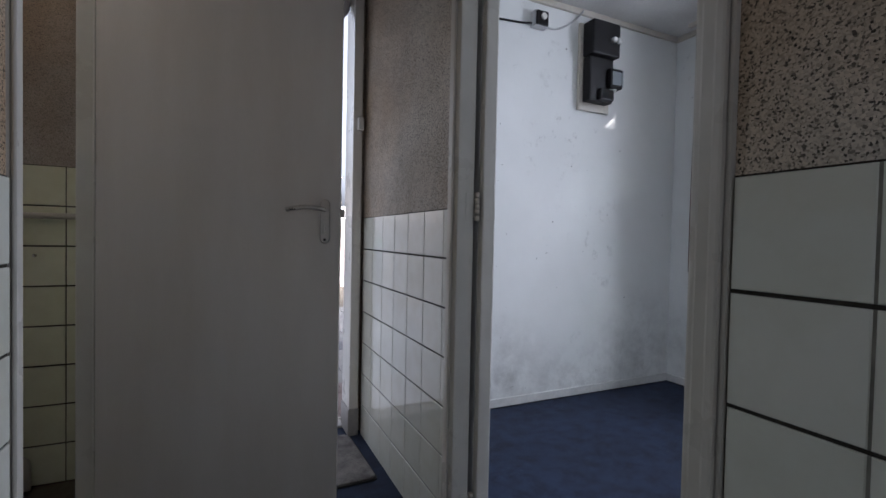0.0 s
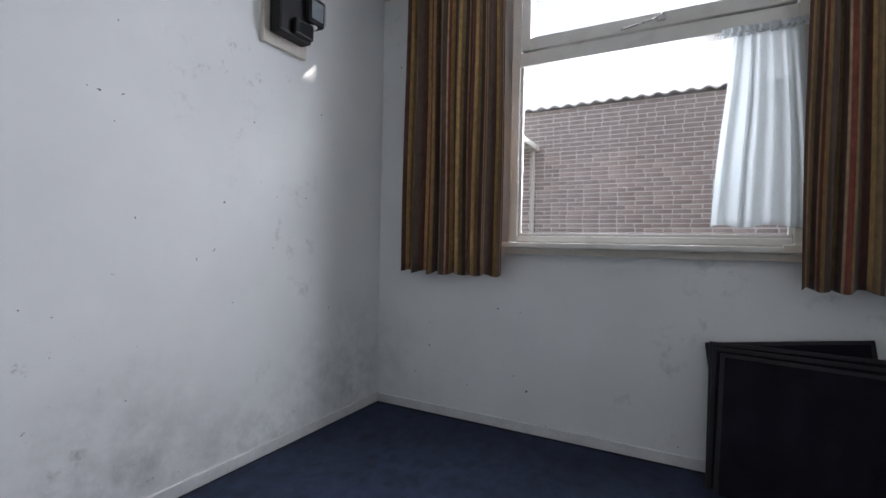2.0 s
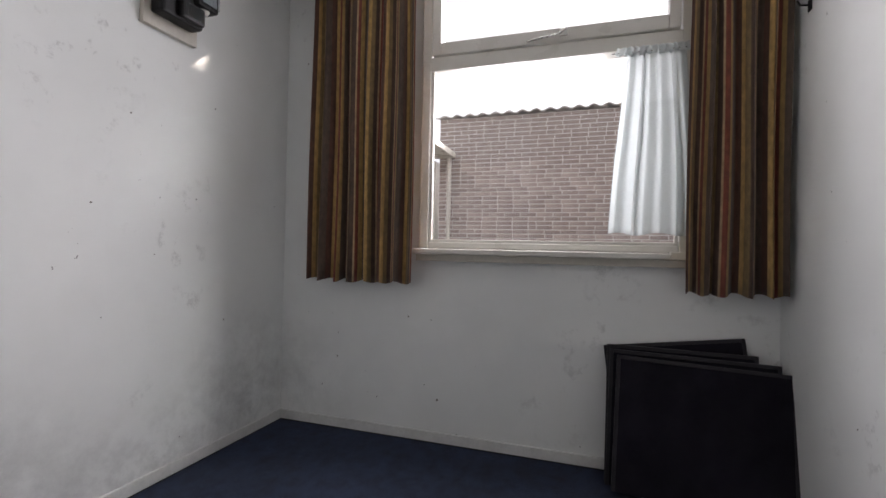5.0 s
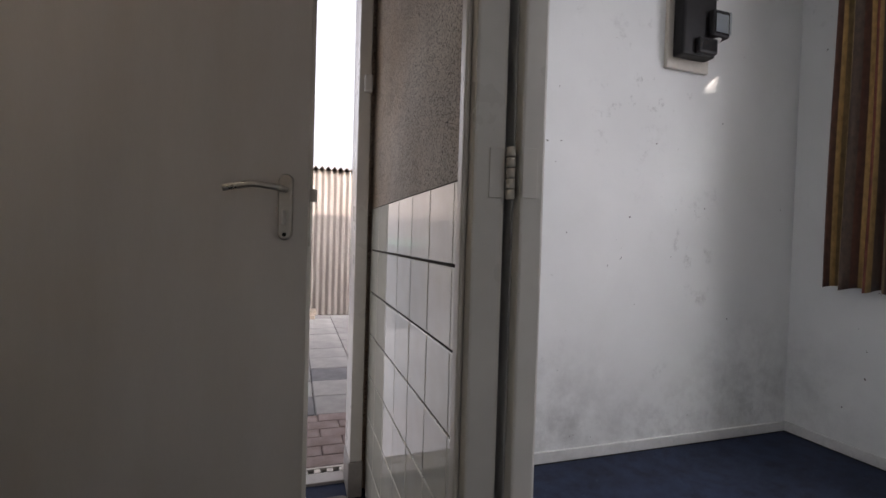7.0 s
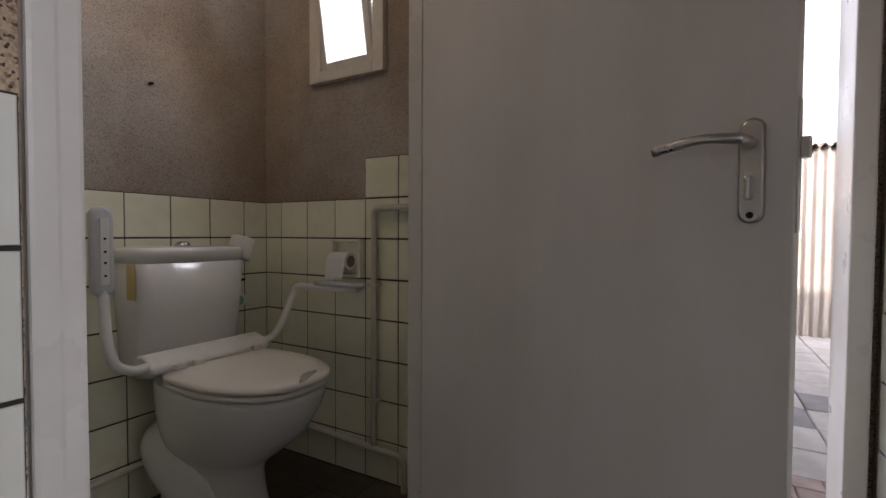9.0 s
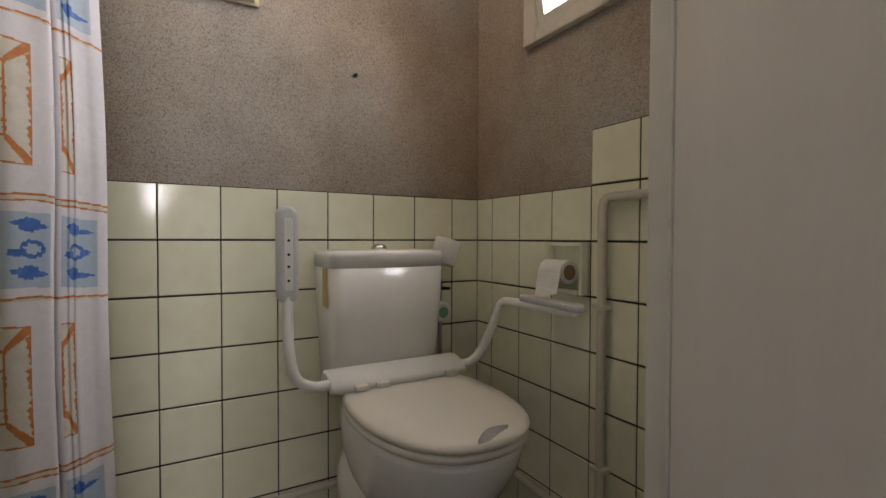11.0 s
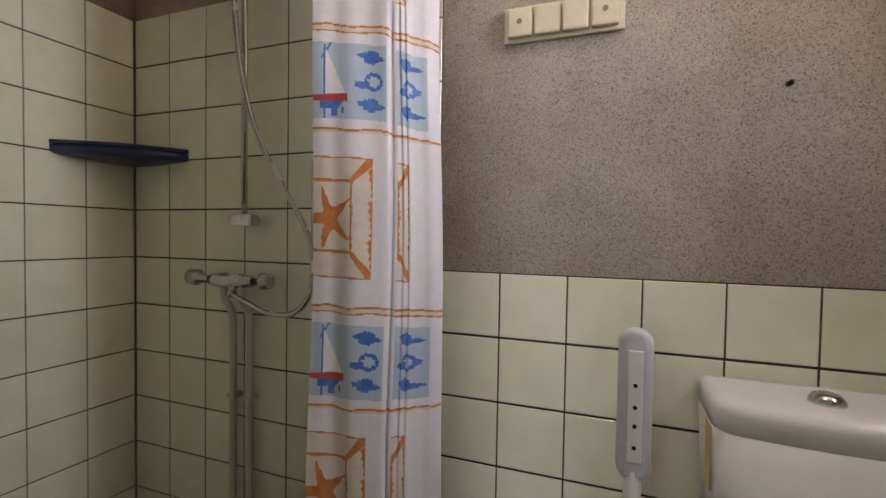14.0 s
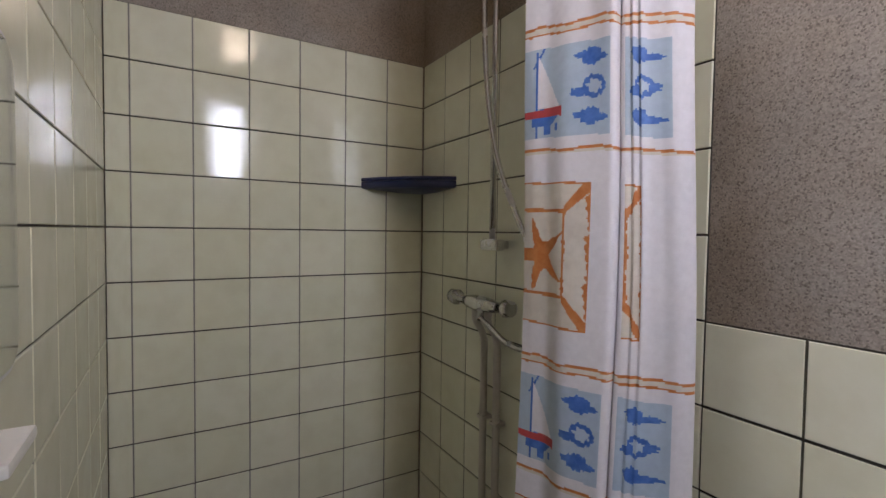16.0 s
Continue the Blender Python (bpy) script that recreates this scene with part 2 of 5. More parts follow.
BOARD_EDGE = plain("black_board_edging", (0.006, 0.005, 0.008), (0.014, 0.012, 0.018), 0.6, bump=0.05)
BLACK_CARD.node_tree.nodes["Principled BSDF"].inputs["Specular IOR Level"].default_value = 0.2
CHROME = plain("worn_chrome", (0.55, 0.54, 0.52), (0.68, 0.67, 0.65), 0.22, 1.0, bump=0.02)
ALU = plain("brushed_aluminium", (0.52, 0.50, 0.46), (0.62, 0.60, 0.56), 0.36, 1.0, bump=0.04)
CERAMIC = plain("white_glazed_ceramic", (0.72, 0.71, 0.685), (0.77, 0.76, 0.735), 0.17, scale=2.0, bump=0.0, sheen=0.02, grain=0.03)
SEAT_PLASTIC = plain("ivory_seat_plastic", (0.68, 0.645, 0.575), (0.69, 0.655, 0.585), 0.30, scale=1.0, bump=0.0, sheen=0.01, grain=0.01)
WHITE_PLASTIC = plain("white_plastic", (0.66, 0.65, 0.61), (0.74, 0.73, 0.70), 0.35, bump=0.02, sheen=0.02, grain=0.03)
GREY_PLASTIC = plain("grey_rail_plastic", (0.47, 0.475, 0.48), (0.55, 0.555, 0.56), 0.4, bump=0.03)
PAPER = plain("toilet_paper", (0.76, 0.75, 0.73), (0.82, 0.81, 0.79), 0.9, bump=0.2)
CARD = plain("brown_cardboard", (0.25, 0.16, 0.10), (0.32, 0.21, 0.13), 0.85)
YELLOW_TAPE = plain("yellowed_label", (0.62, 0.46, 0.18), (0.68, 0.52, 0.24), 0.6)
NAVY = plain("navy_plastic", (0.018, 0.026, 0.085), (0.03, 0.042, 0.12), 0.35)
GLASS = glass("window_glass")
FROSTED = plain("frosted_glass", (0.60, 0.62, 0.62), (0.66, 0.68, 0.68), 0.3, bump=0.1)
CLEAR = glass("meter_window_glass", tint=(0.85, 0.87, 0.88))
FROST = plain("pale_ivory_switch", (0.62, 0.56, 0.40), (0.68, 0.62, 0.47), 0.4)
NET = sheer("white_net_cloth", (0.70, 0.735, 0.735), 0.26)
STRIPES = striped_cloth("striped_curtain_cloth", [(0.0, (0.107, 0.043, 0.028)), (0.13, (0.090, 0.040, 0.026)), (0.15, (0.508, 0.324, 0.120)), (0.24, (0.410, 0.253, 0.088)), (0.26, (0.205, 0.134, 0.060)), (0.37, (0.230, 0.158, 0.072)), (0.39, (0.082, 0.047, 0.034)), (0.50, (0.098, 0.059, 0.044)),
    (0.52, (0.541, 0.395, 0.240)), (0.55, (0.492, 0.348, 0.200)), (0.57, (0.221, 0.051, 0.030)), (0.65, (0.164, 0.043, 0.028)), (0.67, (0.377, 0.245, 0.088)), (0.78, (0.328, 0.205, 0.072)), (0.80, (0.090, 0.059, 0.044)), (0.97, (0.098, 0.067, 0.050)), (1.0, (0.107, 0.043, 0.028))], 5.4)
CHENILLE = plain("grey_chenille", (0.36, 0.34, 0.34), (0.58, 0.56, 0.55), 0.95, scale=9.0, fine=260.0, bump=0.5)
CHENILLE_DARK = plain("dark_chenille", (0.16, 0.15, 0.155), (0.28, 0.265, 0.27), 0.95, scale=9.0, fine=260.0, bump=0.5)
SLAB = plain("concrete_paving", (0.36, 0.35, 0.34), (0.50, 0.49, 0.47), 0.85, scale=7.0, fine=160.0, bump=0.3, vary=0.22)
SLAB_DARK = plain("dark_concrete_paving", (0.17, 0.17, 0.18), (0.26, 0.26, 0.27), 0.85, scale=7.0, fine=160.0, bump=0.3, vary=0.2)
PAVER = plain("red_clay_paver", (0.28, 0.215, 0.20), (0.42, 0.34, 0.32), 0.85, scale=12.0, fine=150.0, bump=0.4, vary=0.35)
SOIL = plain("sandy_ground", (0.14, 0.12, 0.09), (0.22, 0.19, 0.15), 0.95, scale=3.0, bump=0.4)
DRAIN = plain("galvanised_grate", (0.55, 0.52, 0.48), (0.66, 0.63, 0.58), 0.45, 0.3)
SHEET = plain("weathered_corrugated_sheet", (0.17, 0.145, 0.125), (0.27, 0.24, 0.21), 0.75, scale=5.0, fine=110.0, bump=0.25, stretch=(1, 1, 0.18))
SHEET_EDGE = plain("dirty_sheet_edge", (0.12, 0.095, 0.075), (0.22, 0.18, 0.15), 0.85)
BIN_GREY = plain("bin_grey_plastic", (0.045, 0.055, 0.065), (0.065, 0.075, 0.085), 0.45)
BIN_GREEN = plain("bin_green_plastic", (0.12, 0.34, 0.22), (0.16, 0.42, 0.28), 0.4)
# rubber parts, and black where shade is put into the colour
RUBBER_AND_SHADE = plain("black_rubber_and_shade", (0.012, 0.012, 0.012), (0.025, 0.025, 0.025), 0.7)
PLANK = plain("weathered_plank", (0.32, 0.26, 0.20), (0.46, 0.38, 0.30), 0.85, stretch=(0.2, 1, 1), scale=12.0)
BRICK = plain("brown_brick", (0.44, 0.36, 0.33), (0.62, 0.53, 0.49), 0.88, scale=14.0, fine=150.0, bump=0.4, vary=0.32)
MORTAR = plain("pale_mortar", (0.74, 0.72, 0.70), (0.82, 0.80, 0.78), 0.92, scale=9.0)
RENDER_OUT = plain("outer_brickwork", (0.24, 0.17, 0.14), (0.32, 0.24, 0.20), 0.9)
ROOFING = plain("roof_felt", (0.06, 0.06, 0.06), (0.10, 0.10, 0.10), 0.9)
TILE_ROOF = plain("corrugated_roof", (0.58, 0.56, 0.54), (0.70, 0.68, 0.66), 0.85, scale=8.0)
CLOTH_WHITE = plain("shower_cloth_white", (0.74, 0.72, 0.76), (0.80, 0.78, 0.82), 0.55, bump=0.05)
CLOTH_PALE = plain("shower_cloth_pale_blue", (0.40, 0.50, 0.62), (0.48, 0.58, 0.68), 0.55, bump=0.05)
CLOTH_BLUE = plain("shower_cloth_blue", (0.035, 0.12, 0.46), (0.09, 0.22, 0.60), 0.55, scale=60.0, bump=0.05)
CLOTH_ORANGE = plain("shower_cloth_orange", (0.52, 0.15, 0.03), (0.64, 0.26, 0.08), 0.55, scale=50.0, bump=0.05)
CLOTH_TAN = plain("shower_cloth_tan", (0.66, 0.60, 0.52), (0.74, 0.69, 0.61), 0.55, scale=30.0, bump=0.05)
CLOTH_RED = plain("shower_cloth_red", (0.45, 0.05, 0.06), (0.55, 0.08, 0.08), 0.55, bump=0.05)
LAMP_GLOW = glow("warm_lamp_globe", (1.0, 0.82, 0.58), 3.1)


# ---- mesh helpers ----
def box(bm, x0, x1, y0, y1, z0, z1, bevel=0.0, seg=2):
    v = [bm.verts.new((x, y, z)) for z in (z0, z1) for x, y in ((x0, y0), (x1, y0), (x1, y1), (x0, y1))]
    fs = [bm.faces.new([v[i] for i in q]) for q in ((3, 2, 1, 0), (4, 5, 6, 7), (0, 1, 5, 4), (1, 2, 6, 5), (2, 3, 7, 6), (3, 0, 4, 7))]
    if bevel:
        es = list({e for f in fs for e in f.edges})
        bmesh.ops.bevel(bm, geom=es, offset=bevel, segments=seg, affect="EDGES", profile=0.6)
    return bm


def boxes(*rows, bevel=0.0):
    bm = bmesh.new()
    for r in rows:
        box(bm, *r, bevel=bevel)
    return bm


def tube(bm, pts, r, seg=12, caps=True, radii=None):
    pts = [Vector(p) for p in pts]
    rings, up = [], None
    for i, p in enumerate(pts):
        d = (pts[min(i + 1, len(pts) - 1)] - pts[max(i - 1, 0)]).normalized()
        if up is None:
            up = d.orthogonal().normalized()
        up = (up - d * up.dot(d)).normalized()
        side = d.cross(up)
        rad = radii[i] if radii else r
        rings.append([bm.verts.new(p + rad * (math.cos(a) * up + math.sin(a) * side)) for a in (2 * math.pi * k / seg for k in range(seg))])
    for a, b in zip(rings, rings[1:]):
        for k in range(seg):
            f = bm.faces.new((a[k], a[(k + 1) % seg], b[(k + 1) % seg], b[k]))
            f.smooth = True
    if caps:
        bm.faces.new(rings[0][::-1])
        bm.faces.new(rings[-1])
    return bm


def smooth_path(pts, n=6):
    """Points of a rounded line through the given ones."""
    pts = [Vector(p) for p in pts]
    ext = [2 * pts[0] - pts[1], *pts, 2 * pts[-1] - pts[-2]]
    out = []
    for i in range(1, len(ext) - 2):
        a, b, c, d = ext[i - 1:i + 3]
        for k in range(n):
            t = k / n
            out.append(0.5 * (2 * b + (c - a) * t + (2 * a - 5 * b + 4 * c - d) * t * t + (3 * b - a - 3 * c + d) * t ** 3))
    return [*out, pts[-1]]


def loft(bm, rings, caps=True):
    vs = [[bm.verts.new(p) for p in r] for r in rings]
    n = len(vs[0])
    for a, b in zip(vs, vs[1:]):
        for k in range(n):
            f = bm.faces.new((a[k], a[(k + 1) % n], b[(k + 1) % n], b[k]))
            f.smooth = True
    if caps:
        bm.faces.new(vs[0][::-1])
        bm.faces.new(vs[-1])
    return bm


def part(name, bm, material, parent=None, label=""):
    me = bpy.data.meshes.new(name)
    bmesh.ops.recalc_face_normals(bm, faces=bm.faces)
    bm.to_mesh(me)
    bm.free()
    for mt in material if isinstance(material, (list, tuple)) else (material,):
        me.materials.append(mt)
    ob = new(name, me)
    if parent is not None:
        ob.parent = parent
    if label:
        ob["label"] = label
    return ob


def thing(name, label, category, group="", kind="", at=(0, 0, 0)):
    ob = new(name)
    ob.location = at
    return tagged(ob, label, category, group, kind)


def structure(name, bm, material, label):
    return tagged(part(name, bm, material), label, name.split("_")[0], "", "structure")


def local(ob, bm):
    """Shifts a mesh built in world places into its thing's own space."""
    bmesh.ops.translate(bm, verts=bm.verts, vec=-ob.location)
    return bm
# ---- large structure ----
CEIL = 2.36
HE, HW = 0.525, -0.40          # hall wall faces
BW, BE, BS, BN = -1.46, -0.51, -0.01, 2.205   # bath wall faces
RW, RE, RS, RN = 0.63, 2.715, -0.07, 2.238     # room wall faces
REC = 0.006                    # plaster lies this far behind the tile faces
T = 0.15                       # tile pitch
DADO = 1.05

floor = structure("floor", boxes((HW, RE + 0.1, -1.25, 2.33, -0.06, 0.0)), CARPET, "worn dark blue needle-felt carpet floor")
bath_floor = structure("floor_bath", boxes((BW - 0.1, -0.401, -0.1, 2.3, -0.06, -0.004)), GROUT, "dark brown tiled bathroom floor")
ceiling = structure("ceiling", boxes((-1.6, 2.8, -1.3, 2.36, CEIL, CEIL + 0.04)), CEILING, "off-white painted ceiling")
roof = structure("roof", boxes((-1.75, 2.86, -1.45, 2.46, CEIL + 0.05, 2.95), bevel=0.01), ROOFING, "flat felted roof with a raised edge")

wall_hall_east = structure("wall_hall_east", boxes(
    (HE + REC, 0.578, -1.2, 0.44, 0, CEIL), (HE + REC, 0.578, 1.215, 2.24, 0, CEIL), (HE + REC, 0.578, 0.44, 1.215, 2.06, CEIL)),
    PLASTER_HALL, "hall wall of speckled stone-chip plaster over cream tiles")
wall_room_west = structure("wall_room_west", boxes(
    (0.592, RW, RS - 0.12, 0.470, 0, CEIL), (0.592, RW, 1.199, RN, 0, CEIL), (0.592, RW, 0.470, 1.199, 2.06, CEIL)), WALL_WHITE, "white painted room wall with a doorway")
wall_hall_west = structure("wall_hall_west", boxes(
    (-0.454, HW - REC, -1.2, 1.045, 0, CEIL), (-0.454, HW - REC, 1.905, 2.24, 0, CEIL), (-0.454, HW - REC, 1.045, 1.905, 2.06, CEIL)),
    PLASTER_HALL, "hall wall of speckled stone-chip plaster over cream tiles")
wall_bath_east = structure("wall_bath_east", boxes(
    (BE + REC, -0.456, -0.13, 1.075, 0, CEIL), (BE + REC, -0.456, 1.905, BN, 0, CEIL), (BE + REC, -0.456, 1.075, 1.905, 2.06, CEIL)),
    PLASTER_BATH, "bathroom wall with the doorway")
# unseen end wall; its opening and glazing are made up around the fill lamp
wall_hall_south = structure("wall_hall_south", boxes((HW, -0.28, -1.32, -1.2, 0, CEIL), (0.40, HE, -1.32, -1.2, 0, CEIL), (-0.28, 0.40, -1.32, -1.2, 0, 0.58), (-0.28, 0.40, -1.32, -1.2, 2.02, CEIL)), PLASTER_HALL, "plain unseen wall closing the hall, with an added opening")
unseen_window = thing("unseen_window", "unseen frosted glazing added at the hall's end to go with a fill lamp", "window", "", "structure")
for r in ((-0.28, -0.24, -1.30, -1.22, 0.58, 2.02), (0.36, 0.40, -1.30, -1.22, 0.58, 2.02), (-0.24, 0.36, -1.30, -1.22, 0.58, 0.62), (-0.24, 0.36, -1.30, -1.22, 1.98, 2.02)):
    part("window_frame", boxes(r, bevel=0.004), PAINT, unseen_window)
part("pane", boxes((-0.24, 0.36, -1.264, -1.258, 0.62, 1.98)), FROSTED, unseen_window)
wall_hall_north = structure("wall_hall_north", boxes((-0.454, 0.578, 2.242, 2.36, 2.14, CEIL), (-0.454, -0.387, 2.242, 2.36, 0, 2.14), (0.512, 0.578, 2.242, 2.36, 0, 2.14)),
    PLASTER_HALL, "narrow end wall round the back door")
WX0, WX1, WZ0, WZ1 = -1.165, -0.845, 1.525, 2.15
wall_bath_north = structure("wall_bath_north", boxes(
    (-1.62, WX0, BN + REC, BN + 0.04, 0, CEIL), (WX1, -0.456, BN + REC, BN + 0.04, 0, CEIL), (WX0, WX1, BN + REC, BN + 0.04, 0, WZ0), (WX0, WX1, BN + REC, BN + 0.04, WZ1, CEIL),
    (-1.62, WX0 - 0.2, BN + 0.04, 2.36, 0, CEIL), (WX1 + 0.12, -0.456, BN + 0.04, 2.36, 0, CEIL), (WX0 - 0.2, WX1 + 0.12, BN + 0.04, 2.36, 0, WZ0 - 0.03), (WX0 - 0.2, WX1 + 0.12, BN + 0.04, 2.36, WZ1 + 0.15, CEIL)),
    PLASTER_BATH, "bathroom wall of brown stone-chip plaster over tiles")
wall_bath_west = structure("wall_bath_west", boxes((-1.62, BW - REC, -0.13, BN + REC, 0, CEIL)), PLASTER_BATH, "bathroom wall of grey-brown stone-chip plaster over tiles")
wall_bath_south = structure("wall_bath_south", boxes((BW - REC, BE + REC, -0.13, BS - REC, 0, CEIL)), PLASTER_BATH, "shower end wall tiled to above head height")
wall_room_north = structure("wall_room_north", boxes((0.58, 2.80, RN, 2.36, 0, CEIL)), WALL_WHITE, "white painted room wall with mould flecks and scuffs")
OY0, OY1, OZ0, OZ1 = 0.255, 1.435, 0.915, 2.352
wall_room_east = structure("wall_room_east", boxes(
    (RE, 2.80, RS - 0.12, OY0, 0, CEIL), (RE, 2.80, OY1, RN, 0, CEIL), (RE, 2.80, OY0, OY1, 0, OZ0), (RE, 2.80, OY0, OY1, OZ1, CEIL)),
    WALL_WHITE, "white painted room wall under a wide window")
wall_room_south = structure("wall_room_south", boxes((RW, RE, RS - 0.12, RS, 0, CEIL)), WALL_WHITE, "plain white painted room wall")
outer_skin = structure("wall_outside", boxes((-1.74, -1.625, -1.4, 2.45, -0.1, 2.40), (2.805, 2.85, -1.4, 2.45, -0.1, 0.88), (2.805, 2.85, -1.4, OY0 - 0.03, 0.88, 2.40),
    (2.805, 2.85, OY1 + 0.03, 2.45, 0.88, 2.40), (-1.74, -1.40, 2.365, 2.44, -0.1, 2.40), (-0.70, -0.42, 2.365, 2.44, -0.1, 2.40), (0.53, 2.80, 2.365, 2.44, -0.1, 2.40),
    (-1.40, -0.70, 2.365, 2.44, -0.1, 1.47), (-1.40, -0.70, 2.365, 2.44, 2.32, 2.40), (-0.42, 0.53, 2.365, 2.44, 2.16, 2.40), (-1.74, 2.85, -1.45, -1.405, -0.1, 2.40)),
    RENDER_OUT, "brick outer walls of the house")

# baseboards and the trim along the ceiling
baseboard = structure("baseboard", boxes((RW, RE - 0.012, RN - 0.012, RN, 0.006, 0.054), (RE - 0.012, RE, RS, RN, 0.006, 0.054), (RW, RE - 0.012, RS, RS + 0.012, 0.006, 0.054),
    (RW, RW + 0.012, 1.20, RN - 0.012, 0.006, 0.054), (RW, RW + 0.012, RS + 0.012, 0.47, 0.006, 0.054), bevel=0.003), SKIRTING, "low white painted baseboard")
# shadow line under the baseboard, laid in as a thin black strip
gap_shade = structure("trim_carpet_edge", boxes((RW, RE - 0.010, RN - 0.010, RN, 0.0002, 0.0058), (RE - 0.010, RE, RS, RN, 0.0002, 0.0058), (RW, RW + 0.010, 1.20, RN - 0.010, 0.0002, 0.0058)), RUBBER_AND_SHADE, "dark strip that paints the shade between the carpet and the baseboard")
trim = structure("trim", boxes((RW, RE - 0.02, RN - 0.02, RN, CEIL - 0.035, CEIL), (RE - 0.02, RE, RS, RN, CEIL - 0.035, CEIL), (RW, RE - 0.02, RS, RS + 0.02, CEIL - 0.035, CEIL), bevel=0.006), PAINT_WARM, "cream ceiling batten")
threshold = structure("threshold", boxes((-0.32, 0.465, 2.30, 2.375, -0.03, 0.012), bevel=0.004), PLINTH, "worn grey door threshold")

# ---- door frames ----
def door_frame(name, rows, label, mat=PAINT):
    ob = thing(name, label, "door frame", "", "structure")
    for n, r in rows:
        part(n, boxes(r, bevel=0.005), PLINTH if n == "plinth_block" else RUBBER_AND_SHADE if n == "rebate_shade" else mat, ob)
    return ob


# the black strip behind the jamb paints the shade of the hinge gap
door_frame("door_frame_room", [
    ("jamb", (0.522, 0.576, 1.194, 1.255, 0, 2.06)), ("rebate_shade", (0.5785, 0.5915, 1.245, 1.26, 0, 2.04)), ("stop", (0.592, 0.634, 1.172, 1.1985, 0, 2.04)), ("jamb", (0.522, 0.59, 0.412, 0.462, 0, 2.06)),
    ("stop", (0.545, 0.634, 0.462, 0.487, 0, 2.04)), ("head", (0.522, 0.634, 0.412, 1.255, 2.04, 2.11)), ("moulding", (0.512, 0.5215, 1.215, 1.243, 0, 2.06)),
    ("moulding", (0.512, 0.5215, 0.418, 0.436, 0, 2.06))], "cream painted wooden frame of the empty room doorway")
door_frame("door_frame_bath", [
    ("jamb", (-0.480, -0.4005, 1.04, 1.092, 0, 2.06)), ("stop", (-0.516, -0.490, 1.072, 1.115, 0, 2.06)), ("architrave", (-0.400, -0.391, 1.040, 1.068, 0, 2.06)), ("jamb", (-0.515, -0.392, 1.885, 1.915, 0, 2.06)),
    ("architrave", (-0.400, -0.384, 1.90, 1.945, 0, 2.06)), ("head", (-0.515, -0.386, 1.04, 1.945, 2.06, 2.12))], "chipped white painted bathroom door frame")
back = door_frame("door_frame_back", [
    ("jamb", (0.467, 0.511, 2.188, 2.34, 0.13, 2.12)), ("plinth_block", (0.462, 0.514, 2.184, 2.34, 0, 0.13)), ("jamb", (-0.385, -0.322, 2.20, 2.34, 0.13, 2.12)),
    ("plinth_block", (-0.388, -0.318, 2.196, 2.34, 0, 0.13)), ("head", (-0.385, 0.511, 2.188, 2.34, 2.12, 2.17))], "white painted back door frame with grey plinths")
part("latch_keeper", boxes((0.484, 0.512, 2.160, 2.188, 1.46, 1.52), bevel=0.006), WHITE_PLASTIC, back, "small white plastic keeper")

# hinges left on the room door frame
for z in (1.094, 0.22):
    hinge = thing("hinge", "white painted butt hinge on the empty door frame", "hinge", "hinges on the room frame")
    bm = bmesh.new()
    for k in range(5):
        tube(bm, [(0.580, 1.184, z - 0.083 + 0.0166 * k + 0.0008), (0.580, 1.184, z - 0.083 + 0.0166 * (k + 1) - 0.0008)], 0.0072, 10)
    part("knuckle", bm, PAINT_WARM, hinge)
    part("hinge_leaf", boxes((0.548, 0.574, 1.1918, 1.1938, z - 0.08, z - 0.002), bevel=0.0008), PAINT, hinge)
    part("hinge_leaf", boxes((0.594, 0.620, 1.1700, 1.1718, z - 0.08, z - 0.002), bevel=0.0008), PAINT, hinge)


